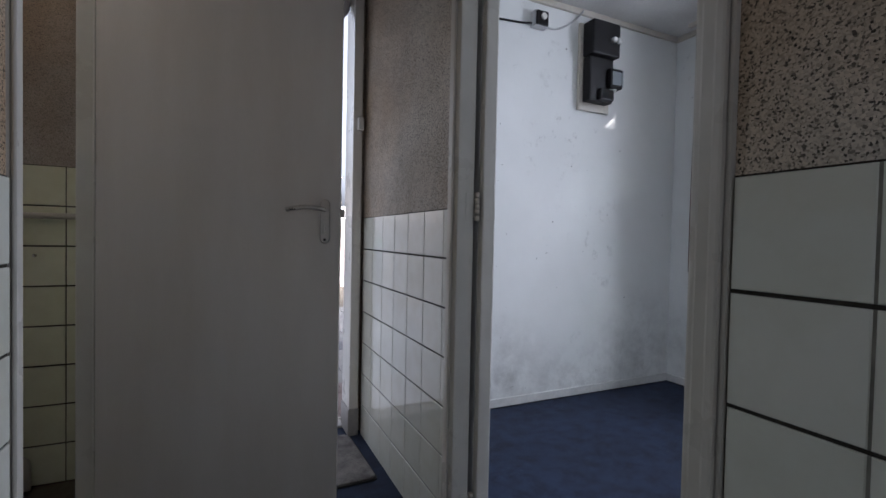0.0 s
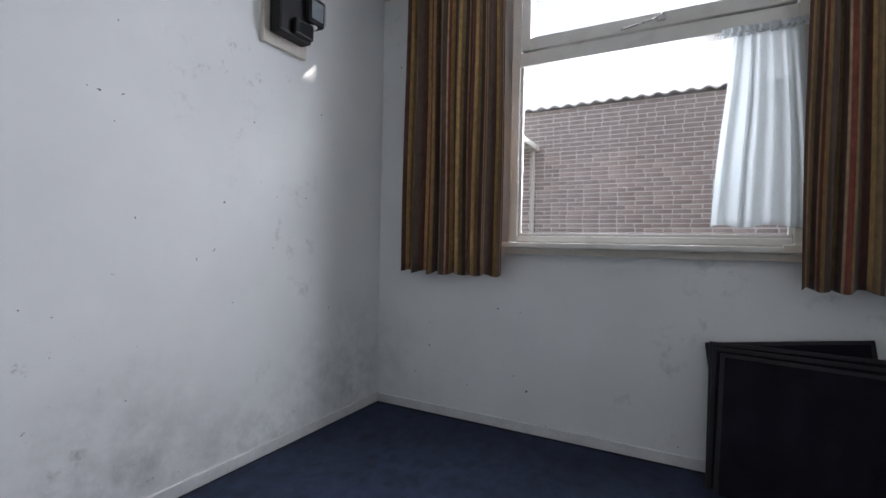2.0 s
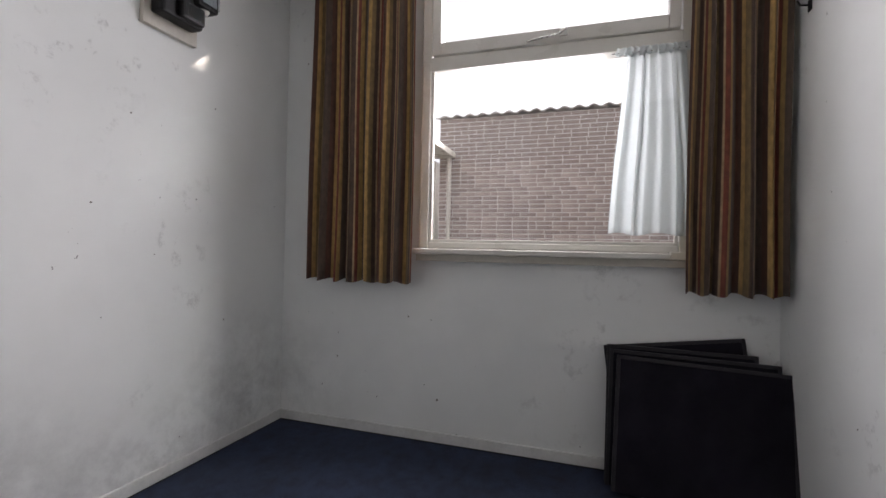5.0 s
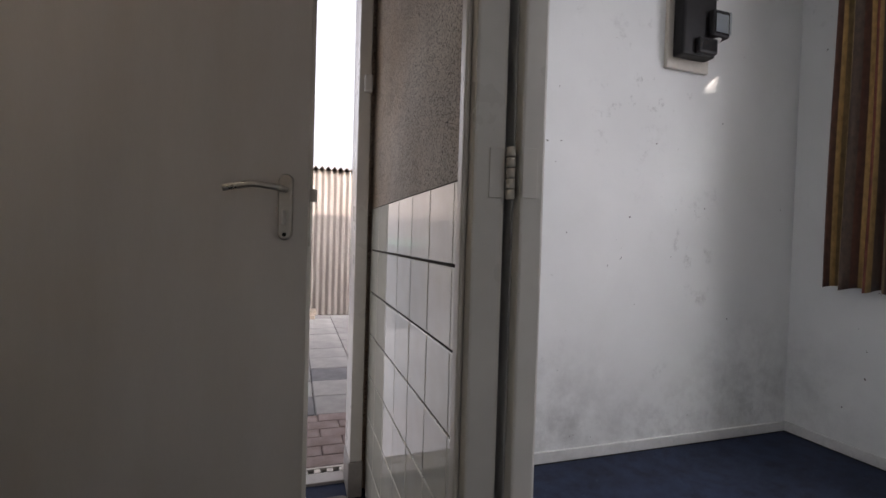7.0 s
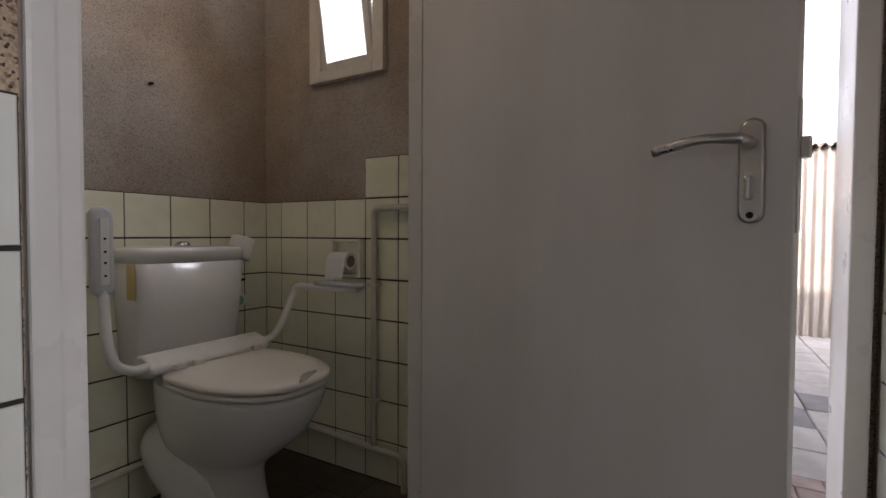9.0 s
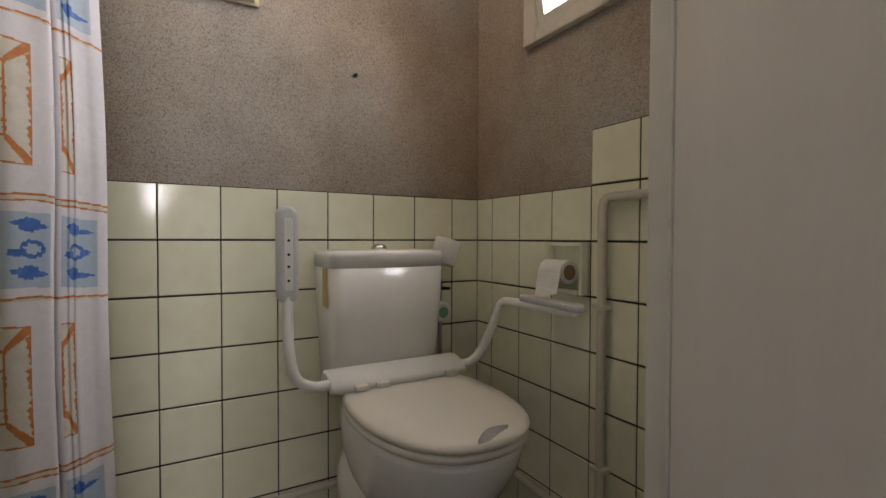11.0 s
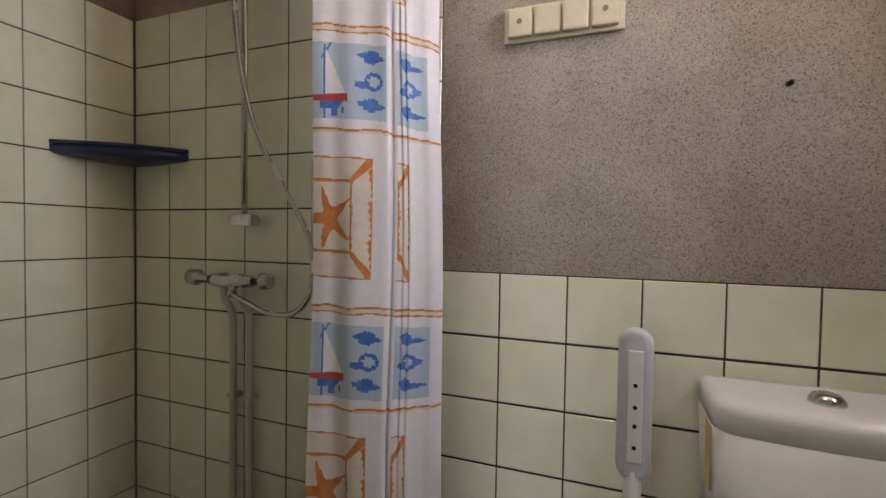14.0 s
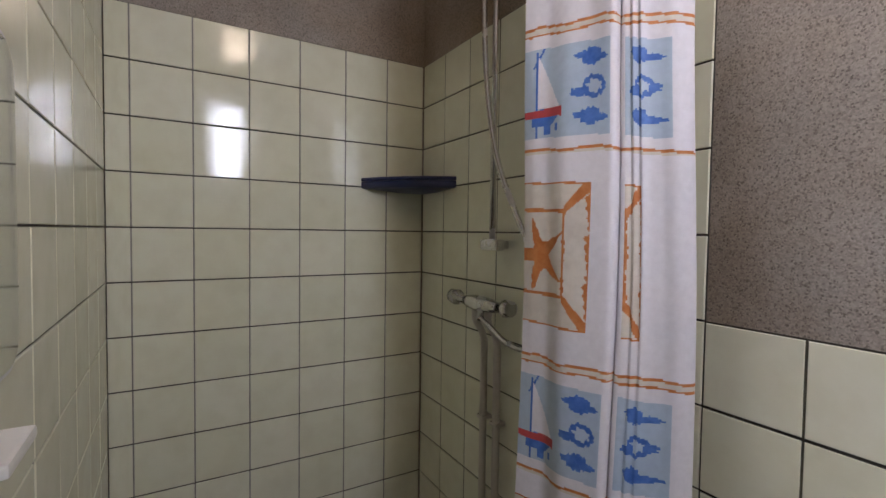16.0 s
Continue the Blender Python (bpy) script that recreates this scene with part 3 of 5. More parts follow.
# ---- bathroom door, open into the hall ----
def build_bath_door():
    """Built along local x from the hinge, facing local -y, then swung into place."""
    d = thing("door_bath", "flat cream painted bathroom door standing open", "door", "", "structure")
    part("leaf", boxes((0.006, 0.786, 0.0, 0.040, 0.012, 2.045), bevel=0.003), DOOR_PAINT_LAMPLIT, d)
    part("edge_strip", boxes((-0.0005, 0.0055, -0.003, 0.043, 0.012, 2.045), bevel=0.002), PAINT, d, "glossy white hinge edge")
    zc = 1.01
    for s, y0 in ((-1, 0.0), (1, 0.040)):
        y1 = y0 + s * 0.009
        bm = bmesh.new()
        ring = []
        for k in range(28):
            a = 2 * math.pi * k / 28
            ring.append((0.735 + 0.0165 * math.cos(a), (0.060 if math.sin(a) > 0 else -0.060) + 0.0165 * math.sin(a)))
        loft(bm, [[(x, y0, zc + z) for x, z in ring], [(x, y0 + s * 0.006, zc + z) for x, z in ring], [(0.735 + (x - 0.735) * 0.8, y1, zc + z * 0.95) for x, z in ring]])
        plate = part("handle_plate", bm, ALU, d, "worn aluminium handle plate")
        bm = bmesh.new()
        tube(bm, smooth_path([(0.735, y0, zc + 0.04), (0.735, y0 + s * 0.042, zc + 0.04), (0.722, y0 + s * 0.052, zc + 0.042), (0.68, y0 + s * 0.053, zc + 0.046), (0.64, y0 + s * 0.05, zc + 0.041), (0.612, y0 + s * 0.05, zc + 0.036)], 5),
             0.0078, 10, True, None)
        part("lever", bm, ALU, plate, "bent aluminium lever")
        if s < 0:
            part("thumb_turn", boxes((0.731, 0.739, y1 - 0.022, y1, zc - 0.042, zc - 0.008), bevel=0.003), ALU, plate)
        bm = bmesh.new()
        tube(bm, [(0.735, y1 - s * 0.001, zc - 0.064), (0.735, y1 + s * 0.0012, zc - 0.064)], 0.005, 10)
        part("screw", bm, BLACK, plate)
    part("lock_front", boxes((0.786, 0.788, 0.009, 0.031, 0.92, 1.11), bevel=0.0008), ALU, d)
    part("latch_bolt", boxes((0.788, 0.800, 0.013, 0.027, 1.025, 1.055), bevel=0.002), ALU, d)
    d.matrix_world = pose(-0.464, 1.868, 0, 0, 0, -16.7)
    return d


build_bath_door()
# the leaf stands in shade, which its black colour imitates
back_leaf = thing("door_back", "back door folded outward against the wall, its shade put into a dark colour", "door", "", "structure")
part("leaf", boxes((-0.358, -0.322, 2.38, 3.10, 0.01, 2.10), bevel=0.003), RUBBER_AND_SHADE, back_leaf)


# ---- room window ----
def build_room_window():
    w = thing("window_1", "white painted window with a top-hung transom light", "window", "", "structure")
    x0, x1 = 2.672, 2.745
    fr = [("window_frame", (x0, x1, OY1 - 0.045, OY1, OZ0 + 0.03, OZ1)), ("window_frame", (x0, x1, OY0, OY0 + 0.045, OZ0 + 0.03, OZ1)),
          ("window_frame", (x0, x1, OY0 + 0.045, OY1 - 0.045, OZ1 - 0.03, OZ1)), ("window_frame", (x0, x1, OY0 + 0.045, OY1 - 0.045, OZ0 + 0.03, OZ0 + 0.06)),
          ("transom", (x0 - 0.004, x1, OY0 + 0.045, OY1 - 0.045, 1.795, 1.86))]
    for n, r in fr:
        part(n, boxes(r, bevel=0.006), PAINT, w)
    a, b = OY0 + 0.052, OY1 - 0.052
    sash = thing("sash", "", "", "", "")
    sash.parent = w
    for r in ((x0 - 0.012, x1 - 0.02, b - 0.045, b, 1.865, OZ1 - 0.032), (x0 - 0.012, x1 - 0.02, a, a + 0.045, 1.865, OZ1 - 0.032), (x0 - 0.012, x1 - 0.02, a + 0.045, b - 0.045, 1.865, 1.925), (x0 - 0.012, x1 - 0.02, a + 0.045, b - 0.045, OZ1 - 0.062, OZ1 - 0.032)):
        part("sash_rail", boxes(r, bevel=0.006), PAINT, sash)
    part("glazing_bead", boxes((x0 + 0.012, x0 + 0.03, OY0 + 0.045, OY1 - 0.045, OZ0 + 0.06, OZ0 + 0.074), (x0 + 0.012, x0 + 0.03, OY1 - 0.06, OY1 - 0.045, OZ0 + 0.074, 1.795), (x0 + 0.012, x0 + 0.03, OY0 + 0.045, OY0 + 0.06, OZ0 + 0.074, 1.795), bevel=0.003), PAINT, w)
    pane = part("pane", boxes((x0 + 0.034, x0 + 0.038, OY0 + 0.045, OY1 - 0.045, OZ0 + 0.06, 1.795)), GLASS, w)
    pane2 = part("pane", boxes((x0 + 0.020, x0 + 0.024, a + 0.045, b - 0.045, 1.925, OZ1 - 0.062)), GLASS, w)
    pane.visible_shadow = pane2.visible_shadow = False
    stay = bmesh.new()
    tube(stay, smooth_path([(x0 - 0.018, 0.93, 1.878), (x0 - 0.024, 0.86, 1.885), (x0 - 0.024, 0.80, 1.893), (x0 - 0.02, 0.765, 1.915)], 4), 0.005, 8)
    box(stay, x0 - 0.02, x0 - 0.012, 0.755, 0.79, 1.885, 1.92, 0.002)
    part("stay", stay, CHROME, w, "grey metal window stay")
    part("window_sill", boxes((2.628, 2.70, 0.335, OY1 + 0.012, 0.918, 0.942), bevel=0.005), PAINT, w)
    part("apron", boxes((2.668, 2.714, OY0 - 0.01, OY1 + 0.012, 0.885, 0.917), bevel=0.003), PAINT_WARM, w)
    part("sill_end", boxes((2.648, 2.70, OY0, 0.333, 0.918, 0.950), bevel=0.004), PAINT, w)
    part("outer_sill", boxes((2.75, 2.90, OY0 - 0.03, OY1 + 0.03, OZ0 - 0.04, OZ0 + 0.028), bevel=0.006), PLINTH, w)


build_room_window()


# ---- bathroom window ----
def build_bath_window():
    w = thing("window_2", "small cream painted bathroom window, tilted open inward", "window", "", "structure")
    y0, y1 = BN - 0.018, BN + 0.039
    for r in ((WX0 - 0.02, WX0 + 0.035, y0, y1, WZ0 - 0.02, WZ1), (WX1 - 0.03, WX1 + 0.02, y0, y1, WZ0 - 0.02, WZ1), (WX0 + 0.035, WX1 - 0.03, y0, y1, WZ0 - 0.02, WZ0 + 0.022), (WX0 + 0.035, WX1 - 0.03, y0, y1, WZ1 - 0.04, WZ1)):
        part("window_frame", boxes(r, bevel=0.005), PAINT_WARM, w)
    a, b, c, d = WX0 + 0.038, WX1 - 0.033, WZ0 + 0.025, WZ1 - 0.043
    sash = thing("sash", "", "", "", "", (0, y0 + 0.028, c))
    sash.parent = w
    hgt = d - c
    for r in ((a, a + 0.028, -0.016, 0.016, 0, hgt), (b - 0.028, b, -0.016, 0.016, 0, hgt), (a + 0.028, b - 0.028, -0.016, 0.016, 0, 0.03), (a + 0.028, b - 0.028, -0.016, 0.016, hgt - 0.03, hgt)):
        part("sash_rail", boxes(r, bevel=0.004), PAINT_WARM, sash)
    p = part("pane", boxes((a + 0.028, b - 0.028, -0.002, 0.002, 0.03, hgt - 0.03)), GLASS, sash)
    p.visible_shadow = False
    sash.rotation_euler = (radians(9.5), 0, 0)


build_bath_window()

# ---- room: curtains, boards, meter board ----
def cloth(name, label, path, z0, z1, mat, parent, hem=0.0, flare=0.0, step=0.004, rows=24):
    """A hanging cloth along a plan line; UV u runs along the cloth in metres."""
    pts = smooth_path([(x, y, 0) for x, y in path], 8)
    mid = sum((p for p in pts), Vector()) / len(pts)
    bm = bmesh.new()
    uvl = bm.loops.layers.uv.new("UVMap")
    run = [0.0]
    for a, b in zip(pts, pts[1:]):
        run.append(run[-1] + (b - a).length)
    grid = []
    for r in range(rows + 1):
        f = r / rows
        row = []
        for i, p in enumerate(pts):
            k = 1 + flare * (1 - f)
            q = mid + Vector(((p.x - mid.x) * (0.75 + 0.35 * (1 - f)), (p.y - mid.y) * k, 0))
            z = z0 + (z1 - z0) * f + (hem * math.sin(run[i] * 37.0) * (1 - f) ** 6 if hem else 0)
            row.append(bm.verts.new((q.x, q.y + 0.004 * math.sin(5 * f + run[i] * 9), z)))
        grid.append(row)
    for r in range(rows):
        for i in range(len(pts) - 1):
            f = bm.faces.new((grid[r][i], grid[r][i + 1], grid[r + 1][i + 1], grid[r + 1][i]))
            f.smooth = True
            for lp, (ii, rr) in zip(f.loops, ((i, r), (i + 1, r), (i + 1, r + 1), (i, r + 1))):
                lp[uvl].uv = (run[ii], (z0 + (z1 - z0) * rr / rows))
    ob = part(name, bm, mat, parent, label)
    so = ob.modifiers.new("thickness", "SOLIDIFY")
    so.thickness = 0.0018
    return ob


def folds(y0, y1, x, n, depth, seed, lean=0.0, stray=0.006):
    rnd = random.Random(seed)
    out = []
    for i in range(2 * n + 1):
        f = i / (2 * n)
        out.append((x + lean * f + (depth if i % 2 else -depth) * rnd.uniform(0.55, 1.2), y0 + (y1 - y0) * f + (rnd.uniform(-stray, stray) if 0 < i < 2 * n else 0)))
    return out


for y0, y1, seed, n, z0 in ((1.992, 1.435, 3, 7, 0.778), (0.285, -0.045, 8, 5, 0.788)):
    c = thing("curtain", "brown, gold and rust striped curtain, drawn aside", "curtain", "curtains at the window")
    cloth("cloth", "", folds(y0, y1, 2.602, n, 0.036, seed, 0.0, 0.014), z0, 2.318, STRIPES, c, 0.008, 0.02)
    part("heading_tape", boxes((2.588, 2.616, min(y0, y1) + 0.01, max(y0, y1) - 0.01, 2.318, 2.335)), PAINT_WARM, c)
rail = thing("curtain_rail", "cream curtain rail under the ceiling", "curtain rail")
part("track", boxes((2.585, 2.617, -0.06, 2.06, 2.336, 2.36), bevel=0.003), PAINT_WARM, rail)

net = thing("net_curtain", "white sheer net curtain gathered on a wire", "net curtain")
cloth("cloth", "", folds(0.515, 0.285, 2.658, 6, 0.012, 5), 1.02, 1.775, NET, net, 0.006, 0.52)
cloth("frill", "", folds(0.555, 0.275, 2.656, 11, 0.007, 6), 1.765, 1.802, NET, net, 0.004, 0.0, rows=4)
bm = bmesh.new()
tube(bm, [(2.66, 0.575, 1.781), (2.66, 0.26, 1.781)], 0.003, 8)
part("wire", bm, CHROME, net)


def leaning_board(y0, y1, h, foot, top, tilt, label):
    """A black panel that stands on the floor and leans at the window wall."""
    b = thing("display_board", label, "board", "boards leaning in the corner")
    ang = math.degrees(math.atan2(top - foot, h))
    hh = math.hypot(top - foot, h)
    w = y1 - y0
    bm = boxes((-0.007, 0.007, 0, w, 0, hh), bevel=0.002)
    part("panel", bm, BLACK_CARD, b)
    e = bmesh.new()
    for r in ((-0.010, 0.010, -0.002, 0.012, 0, hh + 0.002), (-0.010, 0.010, w - 0.012, w + 0.002, 0, hh + 0.002), (-0.010, 0.010, 0.012, w - 0.012, hh - 0.012, hh + 0.002)):
        box(e, *r, bevel=0.002)
    part("edging", e, BOARD_EDGE, b, "worn black edging")
    lift = max(0.0, -w * math.sin(radians(tilt)))
    b.matrix_world = pose(foot, y0, 0.002 + lift) @ pose(0, 0, 0, tilt, ang, 0)
    return b


leaning_board(-0.015, 0.511, 0.545, 2.640, 2.700, -7.5, "black board leaning crooked at the back of a stack")
leaning_board(0.022, 0.568, 0.548, 2.597, 2.668, 0.4, "thin black board leaning in a stack")
leaning_board(-0.035, 0.566, 0.524, 2.552, 2.636, 1.4, "thin black board with scuffed edges leaning in a stack")
leaning_board(-0.066, 0.545, 0.500, 2.490, 2.602, 2.0, "large black board with scuffed edges at the front of a stack")


def build_meter_board():
    m = thing("meter_board", "old black fuse and electricity meter board on the wall", "meter board")
    part("backboard", boxes((1.895, 2.135, RN - 0.022, RN, 1.755, 2.275), bevel=0.004), PAINT_WARM, m, "cream painted backing board")
    fb = part("fuse_box", boxes((1.915, 2.125, RN - 0.115, RN - 0.022, 2.07, 2.27), bevel=0.01), BLACK, m)
    for x in (2.065, 2.105):
        bm = bmesh.new()
        tube(bm, [(x, RN - 0.114, 2.165), (x, RN - 0.135, 2.165), (x, RN - 0.141, 2.165)], 0.017, 16, radii=[0.017, 0.017, 0.012])
        part("fuse_cap", bm, CERAMIC, fb, "white porcelain fuse cap")
    body = part("meter_body", boxes((1.92, 2.105, RN - 0.085, RN - 0.022, 1.80, 2.068), bevel=0.012), BLACK, m)
    part("cable_cover", boxes((1.985, 2.090, RN - 0.112, RN - 0.0855, 1.805, 1.875), bevel=0.01), BLACK, m)
    part("glazed_dial", boxes((1.998, 2.078, RN - 0.1165, RN - 0.113, 1.815, 1.862), bevel=0.002), CLEAR, m)
    sw = part("time_switch", boxes((2.055, 2.155, RN - 0.115, RN - 0.045, 1.885, 2.005), bevel=0.014), BLACK, m)
    part("dial_plate", boxes((2.070, 2.140, RN - 0.1175, RN - 0.1152, 1.905, 1.985), bevel=0.001), GREY_PLASTIC, sw)
    part("dial_window", boxes((2.062, 2.148, RN - 0.125, RN - 0.119, 1.895, 1.995), bevel=0.004), CLEAR, sw)
    bm = bmesh.new()
    tube(bm, [(2.105, RN - 0.08, 1.885), (2.105, RN - 0.08, 1.868)], 0.022, 14, radii=[0.026, 0.016])
    part("terminal_cap", bm, WHITE_PLASTIC, sw)
    return m


build_meter_board().location.x = -0.05
jbox = thing("junction_box", "black and grey cable junction box on the wall", "junction box")
part("box_body", boxes((1.495, 1.585, RN - 0.045, RN, 2.175, 2.265), bevel=0.006), GREY_PLASTIC, jbox)
part("box_lid", boxes((1.50, 1.58, RN - 0.058, RN - 0.0455, 2.18, 2.26), bevel=0.005), BLACK, jbox)
bm = bmesh.new()
tube(bm, [(1.545, RN - 0.058, 2.228), (1.545, RN - 0.067, 2.228)], 0.018, 16)
part("knob", bm, WHITE_PLASTIC, jbox)
cable = thing("cable", "dark and white cable clipped along the wall", "cable")
bm = bmesh.new()
tube(bm, smooth_path([(1.10, RN - 0.006, 2.16), (1.26, RN - 0.006, 2.178), (1.42, RN - 0.006, 2.19), (1.495, RN - 0.012, 2.20)], 5), 0.006, 8)
part("lead", bm, BLACK, cable)
bm = bmesh.new()
tube(bm, smooth_path([(1.585, RN - 0.012, 2.20), (1.66, RN - 0.008, 2.20), (1.75, RN - 0.008, 2.24), (1.83, RN - 0.01, 2.305), (1.86, RN - 0.03, 2.345)], 6), 0.006, 8)
part("lead", bm, GREY_PLASTIC, cable, "grey sheathed lead")
nail = thing("wall_hook", "small bent nail in the white wall", "nail")
bm = bmesh.new()
tube(bm, [(2.50, RS, 1.815), (2.50, RS + 0.03, 1.818), (2.498, RS + 0.04, 1.835)], 0.0035, 8)
box(bm, 2.485, 2.512, RS, RS + 0.004, 1.795, 1.835, 0.001)
part("shank", bm, BLACK, nail)

# ---- hall: mat, chenille fly curtain ----
mat = thing("doormat", "worn grey-brown rubber-backed doormat", "doormat", at=(0.09, 1.965, 0.0))
mat.rotation_euler = (0, 0, radians(1.5))
bm = bmesh.new()
ring = []
for cx, cy, a0 in ((0.35, 0.19, 0), (-0.35, 0.19, 90), (-0.35, -0.19, 180), (0.35, -0.19, 270)):
    ring += [(cx + 0.03 * math.cos(radians(a0 + 22.5 * k)), cy + 0.03 * math.sin(radians(a0 + 22.5 * k))) for k in range(5)]
loft(bm, [[(x * 1.02, y * 1.03, 0.001) for x, y in ring], [(x * 1.02, y * 1.03, 0.004) for x, y in ring]])
part("rubber_edge", bm, RUBBER_AND_SHADE, mat)
bm = bmesh.new()
loft(bm, [[(x, y, 0.0042) for x, y in ring], [(x, y, 0.011) for x, y in ring], [(x * 0.985, y * 0.975, 0.0135) for x, y in ring]])
part("pile", bm, MAT_PILE, mat)


def chenille(bm, pts, r, seed):
    rnd = random.Random(seed)
    length = sum((Vector(b) - Vector(a)).length for a, b in zip(pts, pts[1:]))
    fine = smooth_path(pts, max(2, int(length / 0.011 / (len(pts) - 1))))
    tube(bm, fine, r, 7, True, [r * (rnd.uniform(1.02, 1.35) if i % 2 else rnd.uniform(0.62, 0.85)) for i in range(len(fine))])


fly = thing("fly_curtain", "grey chenille strand curtain tied to one side of the doorway", "fly curtain")
part("rod", boxes((-0.33, 0.47, 2.285, 2.305, 2.10, 2.118), bevel=0.003), PAINT, fly)
rnd = random.Random(4)
for i in range(13):
    x = -0.345 + 0.013 * i
    yb = 2.295 - 0.014 * (i % 3)
    bm = bmesh.new()
    chenille(bm, [(x * 0.6 + 0.02 - 0.12, yb, 2.10), (x - 0.01, yb - 0.01, 1.75), (x + rnd.uniform(-0.008, 0.008), yb - 0.012, 1.25), (x + rnd.uniform(-0.01, 0.01), yb, 0.85), (x + rnd.uniform(-0.01, 0.012), yb, 0.50 + rnd.uniform(0.0, 0.09))], 0.0155, i)
    part("strand", bm, CHENILLE_DARK if i % 4 == 1 else CHENILLE, fly)
for i in range(16):
    x = 0.455 - 0.045 * i
    sag = 1.60 + 0.027 * i * (1 if i < 9 else 0.6)
    bm = bmesh.new()
    mid = (x - 0.26) / 2 - 0.02
    chenille(bm, [(x, 2.29, 2.10), (x - 0.05 * (16 - i) / 16, 2.275, 2.0 - 0.01 * i), (mid + 0.05, 2.262 - 0.002 * i, max(sag + 0.14, 1.76)), (-0.20, 2.255 - 0.002 * i, max(sag + 0.02, 1.66) + 0.01 * (i % 5)), (-0.30, 2.262, 1.84 + 0.012 * (i % 4))], 0.0145, 40 + i)
    part("strand", bm, CHENILLE_DARK if i % 3 == 1 else CHENILLE, fly)


# ---- bathroom ----
TY = 1.783


def egg(cx, back, front, half, z, n=36):
    """A flat ring, blunt behind and round in front, along x."""
    out = []
    for k in range(n):
        a = 2 * math.pi * k / n
        c, s = math.cos(a), math.sin(a)
        if c >= 0:
            out.append((cx + c ** 0.86 * (front - cx), TY + half * math.copysign(abs(s) ** 0.86, s), z))
        else:
            out.append((cx - abs(c) ** 0.62 * (cx - back), TY + half * math.copysign(abs(s) ** 0.85, s) * (1 - 0.16 * abs(c) ** 2), z))
    return out


def build_toilet():
    t = thing("toilet", "white close-coupled toilet with raised folding armrests", "toilet")
    bm = bmesh.new()
    loft(bm, [egg(-1.22, -1.42, -0.985, 0.122, 0.0), egg(-1.22, -1.42, -0.99, 0.118, 0.03), egg(-1.21, -1.41, -1.00, 0.102, 0.10), egg(-1.20, -1.40, -1.01, 0.097, 0.17), egg(-1.18, -1.39, -1.00, 0.104, 0.20),
              egg(-1.15, -1.38, -0.955, 0.126, 0.235), egg(-1.12, -1.38, -0.895, 0.150, 0.28), egg(-1.09, -1.38, -0.838, 0.170, 0.335), egg(-1.07, -1.38, -0.797, 0.182, 0.40), egg(-1.06, -1.38, -0.782, 0.187, 0.445), egg(-1.06, -1.38, -0.785, 0.184, 0.465)])
    part("bowl", bm, CERAMIC, t)
    bm = bmesh.new()
    tube(bm, smooth_path([(-1.43, TY - 0.03, 0.20), (-1.36, TY - 0.035, 0.195), (-1.27, TY - 0.04, 0.165), (-1.18, TY - 0.035, 0.115), (-1.12, TY - 0.02, 0.08)], 5), 0.1, 20, True, [0.085 + 0.028 * math.sin(math.pi * k / 20) for k in range(21)])
    bmesh.ops.bisect_plane(bm, geom=[*bm.verts, *bm.edges, *bm.faces], plane_co=(0, 0, 0.001), plane_no=(0, 0, -1), clear_outer=True)
    part("trap", bm, CERAMIC, t)
    bm = bmesh.new()
    loft(bm, [egg(-1.06, -1.275, -0.775, 0.192, 0.468), egg(-1.06, -1.278, -0.770, 0.196, 0.474), egg(-1.06, -1.278, -0.770, 0.196, 0.482), egg(-1.06, -1.275, -0.777, 0.190, 0.486)])
    part("seat", bm, SEAT_PLASTIC, t)
    bm = bmesh.new()
    loft(bm, [egg(-1.06, -1.272, -0.772, 0.193, 0.488), egg(-1.06, -1.276, -0.768, 0.197, 0.494), egg(-1.06, -1.276, -0.768, 0.197, 0.500), egg(-1.06, -1.270, -0.780, 0.187, 0.508), egg(-1.06, -1.23, -0.835, 0.14, 0.5125), egg(-1.06, -1.16, -0.93, 0.06, 0.5135)])
    lid = part("seat_lid", bm, SEAT_PLASTIC, t, "ivory plastic lid")
    bm = bmesh.new()
    arc = [(-0.7735 - 0.034 * (k / 9) ** 2, 1.742 + 0.10 * k / 9) for k in range(10)]
    up = [(x - 0.030 * math.sin(math.pi * k / 9), y) for k, (x, y) in enumerate(arc)]
    vs = [[bm.verts.new((x, y, z)) for x, y in line] for line, z in ((arc, 0.5075), (up, 0.5150))]
    for k in range(9):
        bm.faces.new((vs[0][k], vs[0][k + 1], vs[1][k + 1], vs[1][k]))
    part("grip_notch", bm, PLINTH, lid)

    def cis(hx0, hx1, hy, z, r=0.035):
        """A rounded ring, flat at the wall and bowed in front."""
        out = []
        for cx, cy, a0 in ((hx1 - r, TY + hy - r, 0), (hx0 + 0.01, TY + hy - 0.01, 90), (hx0 + 0.01, TY - hy + 0.01, 180), (hx1 - r, TY - hy + r, 270)):
            rr = r if a0 in (0, 270) else 0.01
            steps = range(5)
            out += [(cx + rr * math.cos(radians(a0 + 22.5 * k)), cy + rr * math.sin(radians(a0 + 22.5 * k)), z) for k in steps]
            if a0 == 270:
                out += [(hx1, TY + (hy - r) * q / 4, z) for q in (-3, -2, -1, 0, 1, 2, 3)]
        return [(x + (0.022 * (1 - ((y - TY) / hy) ** 2) - 0.012 if x > hx0 + 0.05 else 0), y, zz) for x, y, zz in out]
    bm = bmesh.new()
    loft(bm, [cis(-1.445, -1.30, 0.160, 0.462), cis(-1.448, -1.290, 0.168, 0.50), cis(-1.452, -1.276, 0.176, 0.66), cis(-1.452, -1.268, 0.183, 0.822)])
    cistern = part("cistern", bm, CERAMIC, t)
